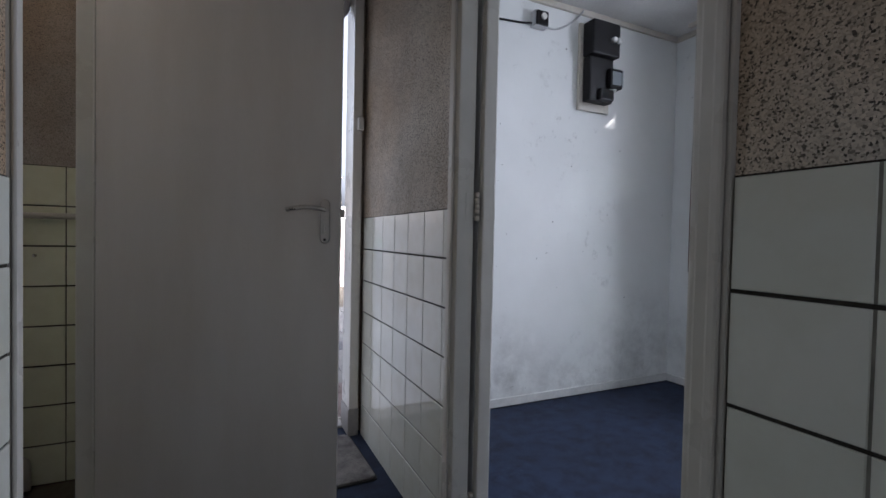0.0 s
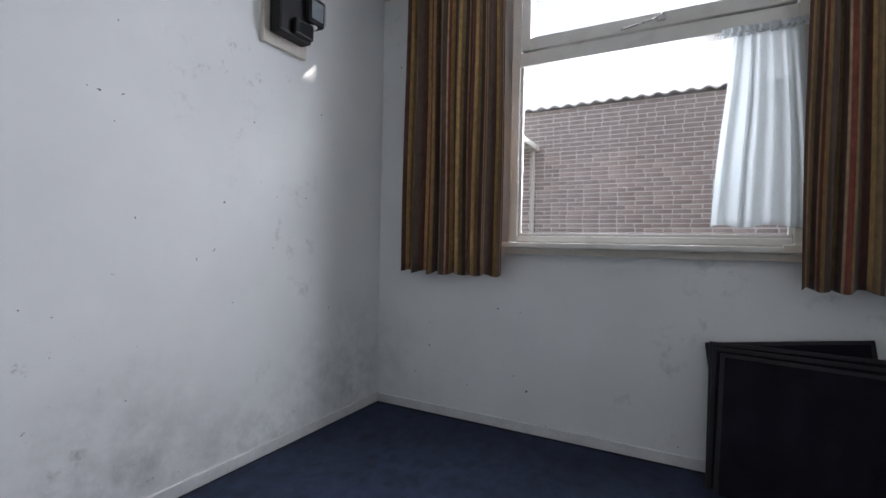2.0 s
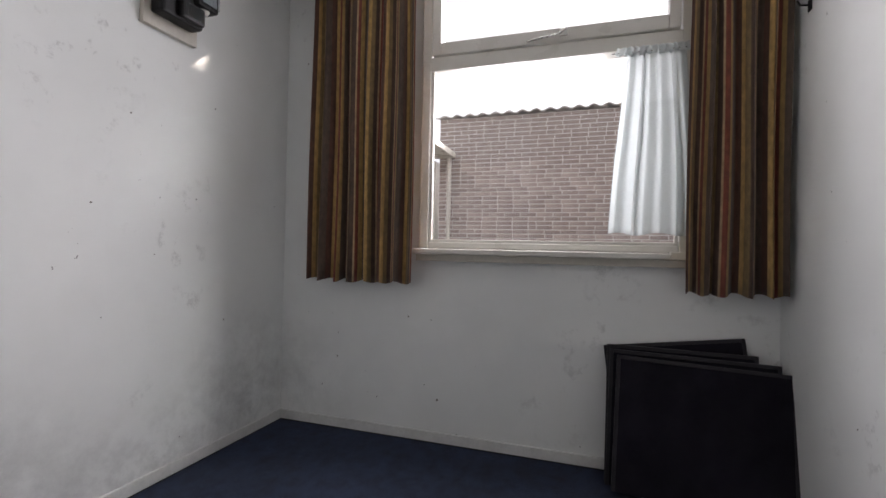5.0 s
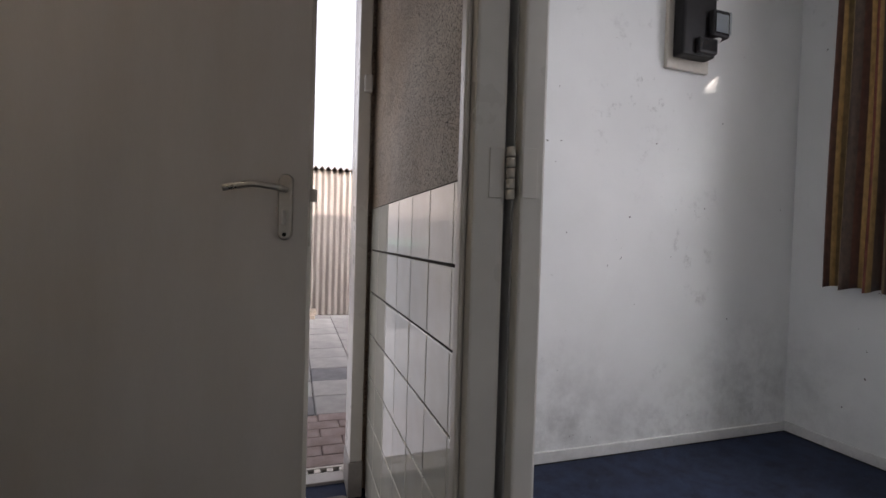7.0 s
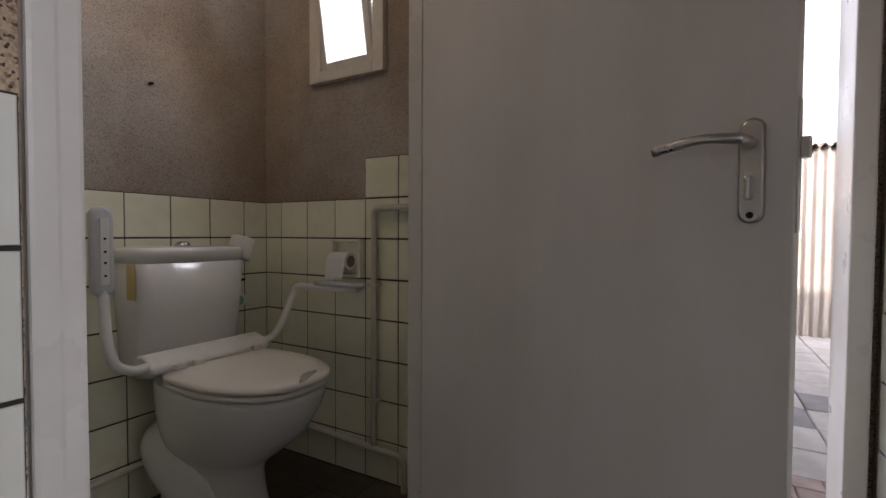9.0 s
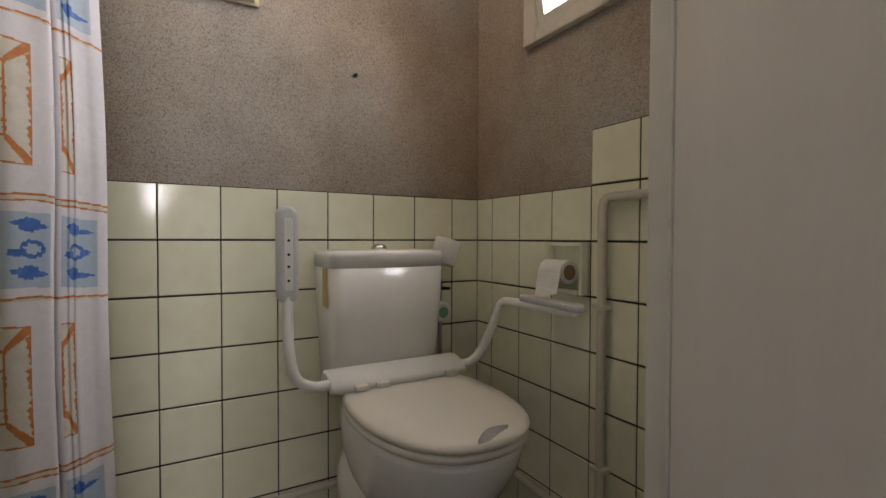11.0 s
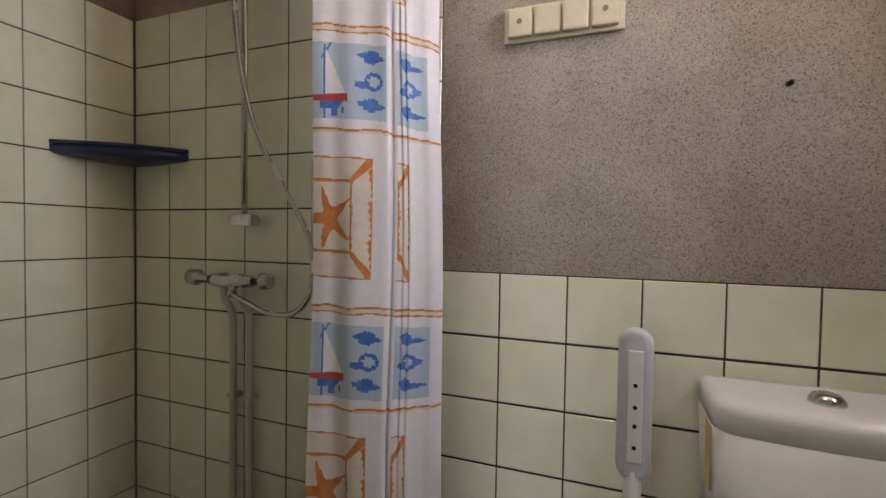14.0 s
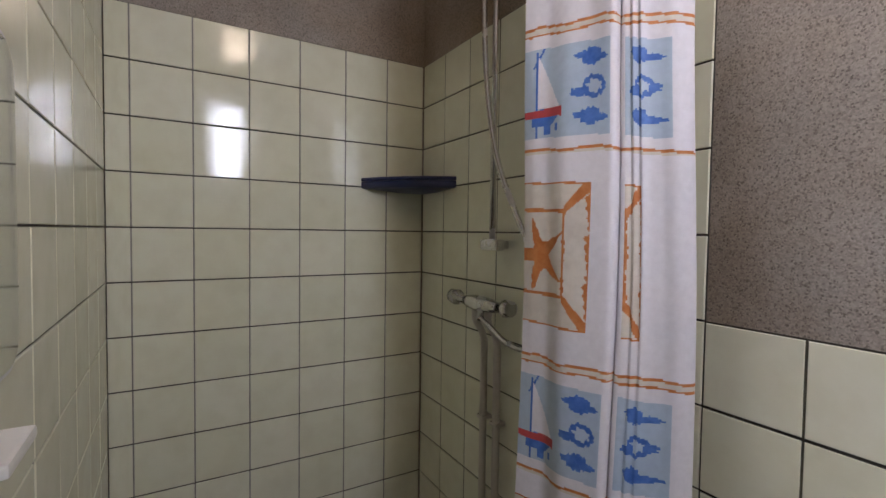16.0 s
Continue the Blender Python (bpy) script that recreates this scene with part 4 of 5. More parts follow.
    bm = bmesh.new()
    loft(bm, [cis(-1.452, -1.2695, 0.182, 0.8225), cis(-1.452, -1.2695, 0.182, 0.8250), cis(-1.453, -1.268, 0.1835, 0.8260), cis(-1.453, -1.267, 0.184, 0.855), cis(-1.452, -1.270, 0.181, 0.866), cis(-1.445, -1.285, 0.168, 0.8708), cis(-1.43, -1.31, 0.15, 0.8715)])
    part("cistern_lid", bm, CERAMIC, t)
    bm = bmesh.new()
    tube(bm, [(-1.345, 1.768, 0.870), (-1.345, 1.768, 0.877), (-1.345, 1.768, 0.886), (-1.345, 1.768, 0.889)], 0.02, 18, radii=[0.026, 0.025, 0.019, 0.010])
    part("flush_button", bm, CHROME, t)
    part("label_strip", boxes((-1.36, -1.31, TY - 0.1835, TY - 0.1815, 0.71, 0.82)), YELLOW_TAPE, t, "yellowed label peeling off")
    # armrests
    bm = bmesh.new()
    shape = [(-1.272, 0.514), (-1.275, 0.540), (-1.262, 0.553), (-1.235, 0.557), (-1.205, 0.549), (-1.180, 0.532), (-1.168, 0.514)]
    loft(bm, [[(-1.22 + (x + 1.22) * k, y, 0.514 + (z - 0.514) * k) for x, z in shape] for y, k in ((1.572, 0.88), (1.578, 1.0), (1.969, 1.0), (1.975, 0.88))])
    part("armrest_bracket", bm, WHITE_PLASTIC, t)
    for y in (1.63, 1.69, 1.90):
        part("bracket_clip", boxes((-1.178, -1.158, y, y + 0.035, 0.513, 0.528), bevel=0.003), SEAT_PLASTIC, t)
    bm = bmesh.new()
    tube(bm, smooth_path([(-1.205, 1.58, 0.53), (-1.205, 1.535, 0.530), (-1.207, 1.494, 0.556), (-1.213, 1.478, 0.62), (-1.225, 1.477, 0.70), (-1.235, 1.477, 0.80), (-1.24, 1.477, 0.90)], 6), 0.0135, 14)
    arm = part("armrest", bm, WHITE_PLASTIC, t, "armrest folded upright")

    def pad(m):
        p = bmesh.new()
        rg = [(0.026 * math.cos(radians(15 * k)), (0.095 if 0 <= 15 * k < 180 else -0.095) + 0.026 * math.sin(radians(15 * k))) for k in range(24)]
        loft(p, [[(-0.013, u, v) for u, v in rg], [(-0.004, u * 1.05, v * 1.02) for u, v in rg], [(0.010, u, v) for u, v in rg], [(0.014, u * 0.55, v * 0.95) for u, v in rg]])
        bmesh.ops.transform(p, matrix=m, verts=p.verts)
        return p
    pd = part("arm_pad", pad(pose(-1.236, 1.478, 0.865, 0, -2, 0)), GREY_PLASTIC, arm, "grey plastic arm pad")
    part("pad_spine", boxes((-1.2215, -1.2165, 1.467, 1.489, 0.775, 0.955), bevel=0.002), WHITE_PLASTIC, arm)
    for z in (0.80, 0.835, 0.865, 0.90):
        bm = bmesh.new()
        tube(bm, [(-1.2166, 1.478, z), (-1.215, 1.478, z)], 0.0035, 8)
        part("screw", bm, BLACK, arm)
    bm = bmesh.new()
    tube(bm, smooth_path([(-1.205, 1.965, 0.53), (-1.203, 2.005, 0.533), (-1.195, 2.035, 0.56), (-1.18, 2.065, 0.63), (-1.165, 2.085, 0.695), (-1.145, 2.09, 0.716), (-1.10, 2.088, 0.720), (-0.95, 2.075, 0.726), (-0.84, 2.068, 0.732)], 6), 0.0135, 14)
    arm2 = part("armrest", bm, WHITE_PLASTIC, t, "armrest folded down")
    part("arm_pad", pad(pose(-0.935, 2.073, 0.740, 0, 90, -5) @ Matrix.Diagonal((0.65, 0.75, 1, 1))), GREY_PLASTIC, arm2, "grey plastic arm pad")
    # supply pipe and stop valve beside the cistern
    bm = bmesh.new()
    tube(bm, [(-1.44, 2.035, 0.30), (-1.44, 2.035, 0.74)], 0.008, 10)
    part("supply_pipe", bm, PLINTH, t)
    bm = bmesh.new()
    tube(bm, smooth_path([(-1.44, 2.035, 0.74), (-1.425, 2.02, 0.77), (-1.40, 1.98, 0.775), (-1.39, 1.955, 0.77)], 5), 0.008, 10)
    tube(bm, [(-1.44, 2.035, 0.735), (-1.40, 2.035, 0.735)], 0.006, 8)
    box(bm, -1.405, -1.395, 2.02, 2.05, 0.73, 0.74, 0.002)
    part("stop_valve", bm, BLACK, t)


build_toilet()
fresh = thing("air_freshener", "white oval air freshener with a green insert", "air freshener")
bm = bmesh.new()
tube(bm, [(-1.415, 2.030, 0.652), (-1.395, 2.030, 0.652), (-1.388, 2.030, 0.652)], 0.03, 20, radii=[0.036, 0.036, 0.028])
part("housing", bm, WHITE_PLASTIC, fresh)
bm = bmesh.new()
tube(bm, [(-1.3885, 2.030, 0.652), (-1.3865, 2.030, 0.652)], 0.019, 18)
part("insert", bm, BIN_GREEN, fresh, "green insert")
fresh.location.x = -0.02


def paper_roll(at, axis, r, w, label):
    p = thing("toilet_roll", label, "toilet roll")
    o, d = Vector(at), Vector(axis).normalized()
    bm = bmesh.new()
    tube(bm, [o - d * w / 2, o - d * (w / 2 - 0.004), o + d * (w / 2 - 0.004), o + d * w / 2], r, 28, True, [r * 0.96, r, r, r * 0.96])
    part("paper", bm, PAPER, p)
    bm = bmesh.new()
    tube(bm, [o + d * (w / 2), o + d * (w / 2 + 0.0015)], 0.021, 18)
    part("core", bm, CARD, p, "brown cardboard core")
    return p


paper_roll((-1.395, 2.028, 0.860), (0, 0.3, 1), 0.043, 0.085, "spare white toilet roll beside the cistern")
holder = thing("roll_holder", "recessed cream ceramic toilet roll holder", "roll holder")
part("back_plate", boxes((-1.066, -0.922, BN - 0.0035, BN + 0.003, 0.753, 0.897)), TILE, holder)
for r in ((-1.066, -1.054, BN - 0.030, BN - 0.0037, 0.753, 0.897), (-0.934, -0.922, BN - 0.030, BN - 0.0037, 0.753, 0.897), (-1.054, -0.934, BN - 0.024, BN - 0.0037, 0.885, 0.897), (-1.054, -0.934, BN - 0.036, BN - 0.0037, 0.753, 0.768)):
    part("rim", boxes(r, bevel=0.004), TILE, holder)
roll = paper_roll((-0.998, BN - 0.042, 0.815), (1, 0, 0), 0.033, 0.088, "started toilet roll in the wall holder")
bm = bmesh.new()
g = [[bm.verts.new((-0.998 - 0.043 + 0.086 * i, BN - 0.042 - 0.0335 - 0.004 * k, 0.815 - 0.022 * k + (0.01 if i else -0.012) * (k == 3))) for i in (0, 1)] for k in range(4)]
for a, b in zip(g, g[1:]):
    bm.faces.new((a[0], a[1], b[1], b[0]))
sheet = part("loose_sheet", bm, PAPER, roll)
so = sheet.modifiers.new("thickness", "SOLIDIFY")
so.thickness = 0.001

pipes = thing("water_pipe", "cream painted water pipe clipped to the tiles", "pipe")
bm = bmesh.new()
tube(bm, smooth_path([(BE + 0.004, BN - 0.02, 1.012), (-0.70, BN - 0.02, 1.012), (-0.83, BN - 0.02, 1.012), (-0.853, BN - 0.02, 1.005), (-0.862, BN - 0.02, 0.985), (-0.863, BN - 0.02, 0.9), (-0.863, BN - 0.02, 0.5), (-0.865, BN - 0.02, 0.14)], 8), 0.0115, 12)
part("riser", bm, PAINT_WARM, pipes)
bm = bmesh.new()
tube(bm, smooth_path([(-1.43, BN - 0.022, 0.15), (-1.2, BN - 0.022, 0.142), (-0.90, BN - 0.022, 0.128), (-0.765, BN - 0.022, 0.122), (-0.738, BN - 0.022, 0.112), (-0.728, BN - 0.022, 0.085), (-0.727, BN - 0.022, 0.0)], 6), 0.0115, 12)
part("low_run", bm, PAINT_WARM, pipes)
for z in (0.30, 0.725):
    part("clip", boxes((-0.882, -0.844, BN - 0.036, BN - 0.0005, z, z + 0.014), bevel=0.003), PAINT_WARM, pipes)
bm = bmesh.new()
tube(bm, smooth_path([(BW + 0.02, 1.06, 0.13), (BW + 0.02, 1.4, 0.135), (BW + 0.02, 1.72, 0.145)], 6), 0.0115, 12)
part("wall_run", bm, PAINT_WARM, pipes)
for x, z in ((-0.71, 0.865),):
    bm = bmesh.new()
    tube(bm, [(x, BN, z), (x, BN - 0.012, z), (x, BN - 0.016, z)], 0.006, 10, radii=[0.006, 0.006, 0.004])
    tagged(part("tile_screw", bm, CHROME), "small steel screw stuck in a tile", "screw")
bm = bmesh.new()
tube(bm, [(BW - 0.004, 1.734, 1.424), (BW + 0.010, 1.734, 1.422), (BW + 0.014, 1.734, 1.424)], 0.004, 8, radii=[0.006, 0.005, 0.003])
tagged(part("wall_plug", bm, BLACK), "dark screw plug in the plaster wall", "screw")

strip = thing("switch_strip", "ivory four-part switch strip on the plaster wall", "switch")
part("base_plate", boxes((BW - 0.004, BW + 0.006, 1.196, 1.448, 1.563, 1.640), bevel=0.002), FROST, strip)
for k in range(4):
    y = 1.206 + 0.059 * k
    sw = part("switch_module", boxes((BW + 0.0062, BW + 0.022, y, y + 0.054, 1.570, 1.633), bevel=0.005), FROST, strip)
    if k % 2 == (0 if k < 2 else 1):
        bm = bmesh.new()
        tube(bm, [(BW + 0.0222, y + 0.027, 1.602), (BW + 0.0235, y + 0.027, 1.602)], 0.006, 10)
        part("recess", bm, CARD, sw)

# shower fittings
shower = thing("shower_set", "old chrome shower mixer with riser rail and hose", "shower")
bm = bmesh.new()
tube(bm, [(-1.412, 0.49, 1.16), (-1.412, 0.49, 2.15)], 0.0085, 12)
part("riser_rail", bm, CHROME, shower)
part("rail_foot", boxes((-1.428, -1.396, 0.452, 0.528, 1.150, 1.182), bevel=0.008), CHROME, shower)
part("rail_mount", boxes((BW - 0.001, -1.420, 0.478, 0.502, 2.09, 2.115), bevel=0.003), CHROME, shower)
part("rail_mount", boxes((BW - 0.001, -1.429, 0.478, 0.502, 1.155, 1.177), bevel=0.003), CHROME, shower)
bm = bmesh.new()
hose = smooth_path([(-1.395, 0.485, 2.08), (-1.385, 0.48, 1.95), (-1.375, 0.49, 1.75), (-1.36, 0.53, 1.55), (-1.34, 0.60, 1.38), (-1.32, 0.70, 1.24), (-1.32, 0.775, 1.12), (-1.335, 0.77, 1.0), (-1.36, 0.70, 0.935), (-1.38, 0.60, 0.925), (-1.392, 0.52, 0.945), (-1.397, 0.46, 0.965)], 26)
tube(bm, hose, 0.007, 8, True, [0.0078 if i % 2 else 0.0062 for i in range(len(hose))])
part("hose", bm, CHROME, shower, "ribbed chrome hose")
bm = bmesh.new()
tube(bm, smooth_path([(-1.395, 0.485, 2.08), (-1.38, 0.49, 2.13), (-1.34, 0.50, 2.19), (-1.29, 0.51, 2.21)], 5), 0.012, 12)
tube(bm, [(-1.30, 0.51, 2.215), (-1.285, 0.513, 2.18)], 0.04, 18)
part("shower_head", bm, CHROME, shower)
bm = bmesh.new()
tube(bm, [(-1.405, 0.375, 1.0), (-1.405, 0.40, 1.0), (-1.405, 0.44, 1.0), (-1.405, 0.50, 1.0), (-1.405, 0.53, 1.0)], 0.02, 16, radii=[0.014, 0.019, 0.023, 0.019, 0.014])
tube(bm, [(-1.405, 0.46, 0.995), (-1.40, 0.46, 0.955)], 0.013, 12)
mixer = part("mixer_body", bm, CHROME, shower)
for y0, y1 in ((0.375, 0.300), (0.53, 0.585)):
    bm = bmesh.new()
    tube(bm, [(-1.405, y0, 1.0), (-1.405, y0 + (y1 - y0) * 0.45, 1.002), (-1.405, y0 + (y1 - y0) * 0.6, 1.003), (-1.405, y1, 1.005)], 0.016, 10, radii=[0.010, 0.013, 0.024, 0.021])
    part("tap_knob", bm, CHROME, mixer)
for y in (0.425, 0.487):
    bm = bmesh.new()
    tube(bm, smooth_path([(-1.405, y, 0.985), (-1.408, y, 0.95), (-1.435, y, 0.90), (-1.438, y, 0.80), (-1.438, y, 0.35), (-1.438, y, 0.002)], 6), 0.0105, 12)
    part("feed_pipe", bm, PAINT_WARM, shower, "cream painted feed pipe")
    for z in (0.27, 0.66):
        part("pipe_clip", boxes((BW - 0.0005, -1.425, y - 0.015, y + 0.015, z, z + 0.012), bevel=0.003), PAINT_WARM, shower)

grab = thing("grab_bar", "upright chrome grab bar on the shower wall", "grab bar")
bm = bmesh.new()
tube(bm, smooth_path([(BW + 0.006, 0.735, 1.335), (BW + 0.035, 0.735, 1.335), (BW + 0.058, 0.735, 1.318), (BW + 0.062, 0.735, 1.27), (BW + 0.062, 0.735, 1.10), (BW + 0.058, 0.735, 1.06), (BW + 0.035, 0.735, 1.043), (BW + 0.006, 0.735, 1.043)], 6), 0.011, 12)
part("bar", bm, CHROME, grab)
for z in (1.335, 1.043):
    bm = bmesh.new()
    tube(bm, [(BW, 0.735, z), (BW + 0.008, 0.735, z), (BW + 0.012, 0.735, z)], 0.034, 20, radii=[0.036, 0.035, 0.022])
    part("rosette", bm, CHROME, grab)

shelf = thing("corner_shelf", "navy blue plastic corner shelf", "shelf")
bm = bmesh.new()
def corner(r, z, n=14):
    """A corner plan whose front edge is only slightly bowed."""
    out = [(BW, BS, z)]
    for k in range(n + 1):
        a = radians(90 * k / n)
        q = r * (0.6 / (math.sin(a) + math.cos(a)) + 0.4)
        out.append((BW + q * math.sin(a), BS + q * math.cos(a), z))
    return out
loft(bm, [corner(0.10, 1.336), corner(0.225, 1.343), corner(0.236, 1.347), corner(0.236, 1.366), corner(0.230, 1.368)])
part("tray", bm, NAVY, shelf)
bm = bmesh.new()
loft(bm, [corner(0.237, 1.3685), corner(0.237, 1.379), corner(0.231, 1.381)])
part("lip", bm, NAVY, shelf)

lampc = thing("ceiling_lamp", "warm glass globe lamp on the bathroom ceiling", "lamp", at=(-1.0, 1.43, 2.27))
bm = bmesh.new()
tube(bm, [(0, 0, -0.085), (0, 0, -0.075), (0, 0, -0.05), (0, 0, 0.0), (0, 0, 0.03), (0, 0, 0.05)], 0.08, 24, True, [0.02, 0.045, 0.075, 0.088, 0.08, 0.06])
part("globe", bm, LAMP_GLOW, lampc)
bm = bmesh.new()
tube(bm, [(0, 0, 0.0505), (0, 0, 0.09)], 0.055, 20)
part("base", bm, WHITE_PLASTIC, lampc)

mirror = thing("mirror", "small round-cornered mirror on the tiles", "mirror")
def rrect(y0, y1, z0, z1, r, x):
    out = []
    for cy, cz, a0 in ((y1 - r, z1 - r, 0), (y0 + r, z1 - r, 90), (y0 + r, z0 + r, 180), (y1 - r, z0 + r, 270)):
        out += [(x, cy + r * math.cos(radians(a0 + 18 * k)), cz + r * math.sin(radians(a0 + 18 * k))) for k in range(6)]
    return out
bm = bmesh.new()
loft(bm, [rrect(0.845, 1.06, 1.05, 1.39, 0.04, BE), rrect(0.845, 1.06, 1.05, 1.39, 0.04, BE - 0.010)])
part("mirror_rim", bm, GREY_PLASTIC, mirror)
bm = bmesh.new()
loft(bm, [rrect(0.851, 1.054, 1.056, 1.384, 0.036, BE - 0.0102), rrect(0.851, 1.054, 1.056, 1.384, 0.036, BE - 0.012)])
MIRROR = plain("mirror_silver", (0.8, 0.8, 0.8), (0.82, 0.82, 0.82), 0.02, 1.0, bump=0.0)
part("mirror_glass", bm, MIRROR, mirror)
ledge = thing("wall_shelf", "small white plastic shelf under the mirror", "shelf")
part("plate", boxes((BE - 0.052, BE, 0.985, 1.066, 1.018, 1.030), bevel=0.004), WHITE_PLASTIC, ledge)
part("support", boxes((BE - 0.03, BE, 1.02, 1.035, 0.985, 1.0175), bevel=0.004), WHITE_PLASTIC, ledge)


# ---- shower curtain ----
def disc(u, v, cu, cv, a, b):
    return ((u - cu) / a) ** 2 + ((v - cv) / b) ** 2


def knot(u, v, cu, cv, kind):
    """A small rope knot: a few overlapping blobs with loose ends."""
    wob = 0.18 * math.sin(u * 900) + 0.15 * math.sin(v * 1100 + u * 300)
    if kind == 1:
        d = disc(u, v, cu + 0.004, cv, 0.016, 0.0125)
        return 0.35 < d + wob * 0.5 < 1.0 or disc(u, v, cu - 0.014, cv - 0.005, 0.012, 0.005) < 1 + wob
    return disc(u, v, cu, cv, 0.014, 0.0095) < 1 + wob or disc(u, v, cu - 0.013, cv + 0.002, 0.010, 0.004) < 1 + wob or disc(u, v, cu + 0.013, cv - 0.002, 0.010, 0.004) < 1 + wob


def print_of(u, v):
    """The printed motif at u (metres along one repeat) and v (metres up in the repeat): an index into CLOTH_MATS."""
    rough = 0.0025 * math.sin(u * 260 + v * 90) + 0.002 * math.sin(v * 410)
    for line in (0.0, 0.200):
        s = v - line - 0.002 * math.sin(u * 60)
        if abs(s - 0.006) < 0.0022 or abs(s + 0.006) < 0.0018:
            return 3
        if abs(s) < 0.006:
            return 4
    if 0.026 < v < 0.172 and u < 0.158:
        if u < 0.085:
            cu = u - 0.012
            if 0.060 < v < 0.072 + 0.004 * (cu / 0.06) and cu < 0.062:
                return 5
            if 0.045 < v <= 0.061 and -0.01 < cu < 0.055 - (0.061 - v) * 1.2 or (0.032 < v <= 0.046 and 0.018 < cu < 0.036) or (0.038 < v < 0.05 and 0.046 < cu < 0.054):
                return 2
            if 0.074 < v < 0.158 and 0.004 < cu < 0.006 + (0.158 - v) * 0.62:
                return 0
            if abs(cu - 0.001) < 0.0022 and v < 0.168 or abs(cu - 0.001 - (v - 0.15) * 0.7) < 0.0025 and v > 0.142:
                return 2
            if 0.072 <= v < 0.079 and 0.008 < cu < 0.04:
                return 2
        for cv, kind in ((0.148, 0), (0.101, 1), (0.055, 2)):
            if knot(0.124 + (u - 0.124) / 1.3, cv + (v - cv) / 1.45, 0.124, cv, kind):
                return 2
        return 1
    if 0.262 < v < 0.498 and u < 0.128:
        w = v - 0.262
        if u > 0.123 + rough or w < 0.003 or w > 0.233:
            return 3
        edge = (u - 0.084) / 0.044
        lo, hi = 0.052 - 0.050 * max(edge, 0), 0.190 + 0.044 * max(edge, 0)
        if edge > 0 and (abs(w - lo) < 0.007 + 0.006 * edge or abs(w - hi) < 0.007 + 0.006 * edge):
            return 3
        if abs(u - 0.085) < 0.0026 + rough * 0.3 and 0.05 < w < 0.192:
            return 3
        if u < 0.085 and (abs(w - 0.052) < 0.003 or abs(w - 0.190) < 0.003):
            return 3
        du, dv = u - 0.026, w - 0.115
        rr, an = math.hypot(du, dv), math.atan2(dv, du)
        arm = abs(((an - 0.62) / (2 * math.pi / 5)) % 1 - 0.5) * 2
        if rr < 0.022 + 0.046 * arm ** 2.6 + rough:
            return 3
        return 4
    return 0


CLOTH_MATS = [CLOTH_WHITE, CLOTH_PALE, CLOTH_BLUE, CLOTH_ORANGE, CLOTH_TAN, CLOTH_RED]


def build_shower_curtain():
    s = thing("shower_curtain", "white shower curtain printed with boats and starfish", "shower curtain")
    z0, z1 = 0.12, 2.12
    cell = 0.0024
    # plan line of the folds: (x, y, u on the print)
    line = [(-1.175, 0.872, -0.012), (-1.182, 0.890, 0.004), (-1.196, 0.935, 0.06), (-1.208, 0.985, 0.115), (-1.222, 1.018, 0.150), (-1.235, 1.030, 0.170), (-1.262, 1.022, 0.205), (-1.270, 1.012, 0.225),
            (-1.262, 1.020, 0.240), (-1.247, 1.034, 0.262), (-1.252, 1.046, 0.29), (-1.272, 1.064, 0.435), (-1.296, 1.084, 0.475), (-1.318, 1.104, 0.512), (-1.340, 1.112, 0.54), (-1.36, 1.098, 0.57)]
    path = smooth_path([(x, y, u) for x, y, u in line], 12)
    pts, run = [], 0.0
    nu = 200
    seg = [0.0]
    for a, b in zip(path, path[1:]):
        seg.append(seg[-1] + math.hypot(b.x - a.x, b.y - a.y))
    for i in range(nu + 1):
        d = seg[-1] * i / nu
        k = max(j for j in range(len(seg)) if seg[j] <= d + 1e-9)
        k = min(k, len(path) - 2)
        f = (d - seg[k]) / max(seg[k + 1] - seg[k], 1e-9)
        pts.append(path[k].lerp(path[k + 1], f))
    nv = int((z1 - z0) / cell)
    verts, faces, mats = [], [], []
    for j in range(nv + 1):
        z = z0 + (z1 - z0) * j / nv
        spread = 0.91 + 0.10 * (1.0 - z)
        for p in pts:
            sway = 0.006 * math.sin(z * 4.0 + p.y * 30) + 0.0025 * math.sin(p.z * 75 + 1.3 * z)
            verts.append((-1.25 + (p.x + 1.25) * spread + sway, 0.99 + (p.y - 0.99) * spread + 0.003 * math.sin(z * 7), z))
    for j in range(nv):
        for i in range(nu):
            a = j * (nu + 1) + i
            faces.append((a, a + 1, a + nu + 2, a + nu + 1))
            u = (pts[i].z + pts[i + 1].z) / 2
            zc = z0 + (z1 - z0) * (j + 0.5) / nv
            if u < 0.17:
                uu = max(u, 0.0)
            elif u < 0.268:
                uu = 0.2
            elif u < 0.555:
                uu = 0.085 + (u - 0.268) / 0.287 * 0.092
            else:
                uu = 0.2
            vv = (zc - 0.783 + 0.03 * (u - 0.1)) % 0.545
            mats.append(print_of(uu, vv))
    me = bpy.data.meshes.new("cloth")
    me.from_pydata(verts, [], faces)
    for m in CLOTH_MATS:
        me.materials.append(m)
    me.polygons.foreach_set("material_index", mats)
    me.polygons.foreach_set("use_smooth", [True] * len(faces))
    ob = new("cloth", me)
    ob.parent = s
    bm = bmesh.new()
    tube(bm, [(BW, 1.06, 2.13), (-0.98, 0.98, 2.13), (BE, 0.98, 2.13)], 0.010, 10)
    rod = tagged(thing("shower_rod", "white rod across the shower", "rod"))
    part("pole", bm, WHITE_PLASTIC, rod)


build_shower_curtain()

# ---- courtyard ----
ground = structure("ground", boxes((-300, 300, -300, 300, -0.30, -0.055)), SOIL, "bare sandy ground")


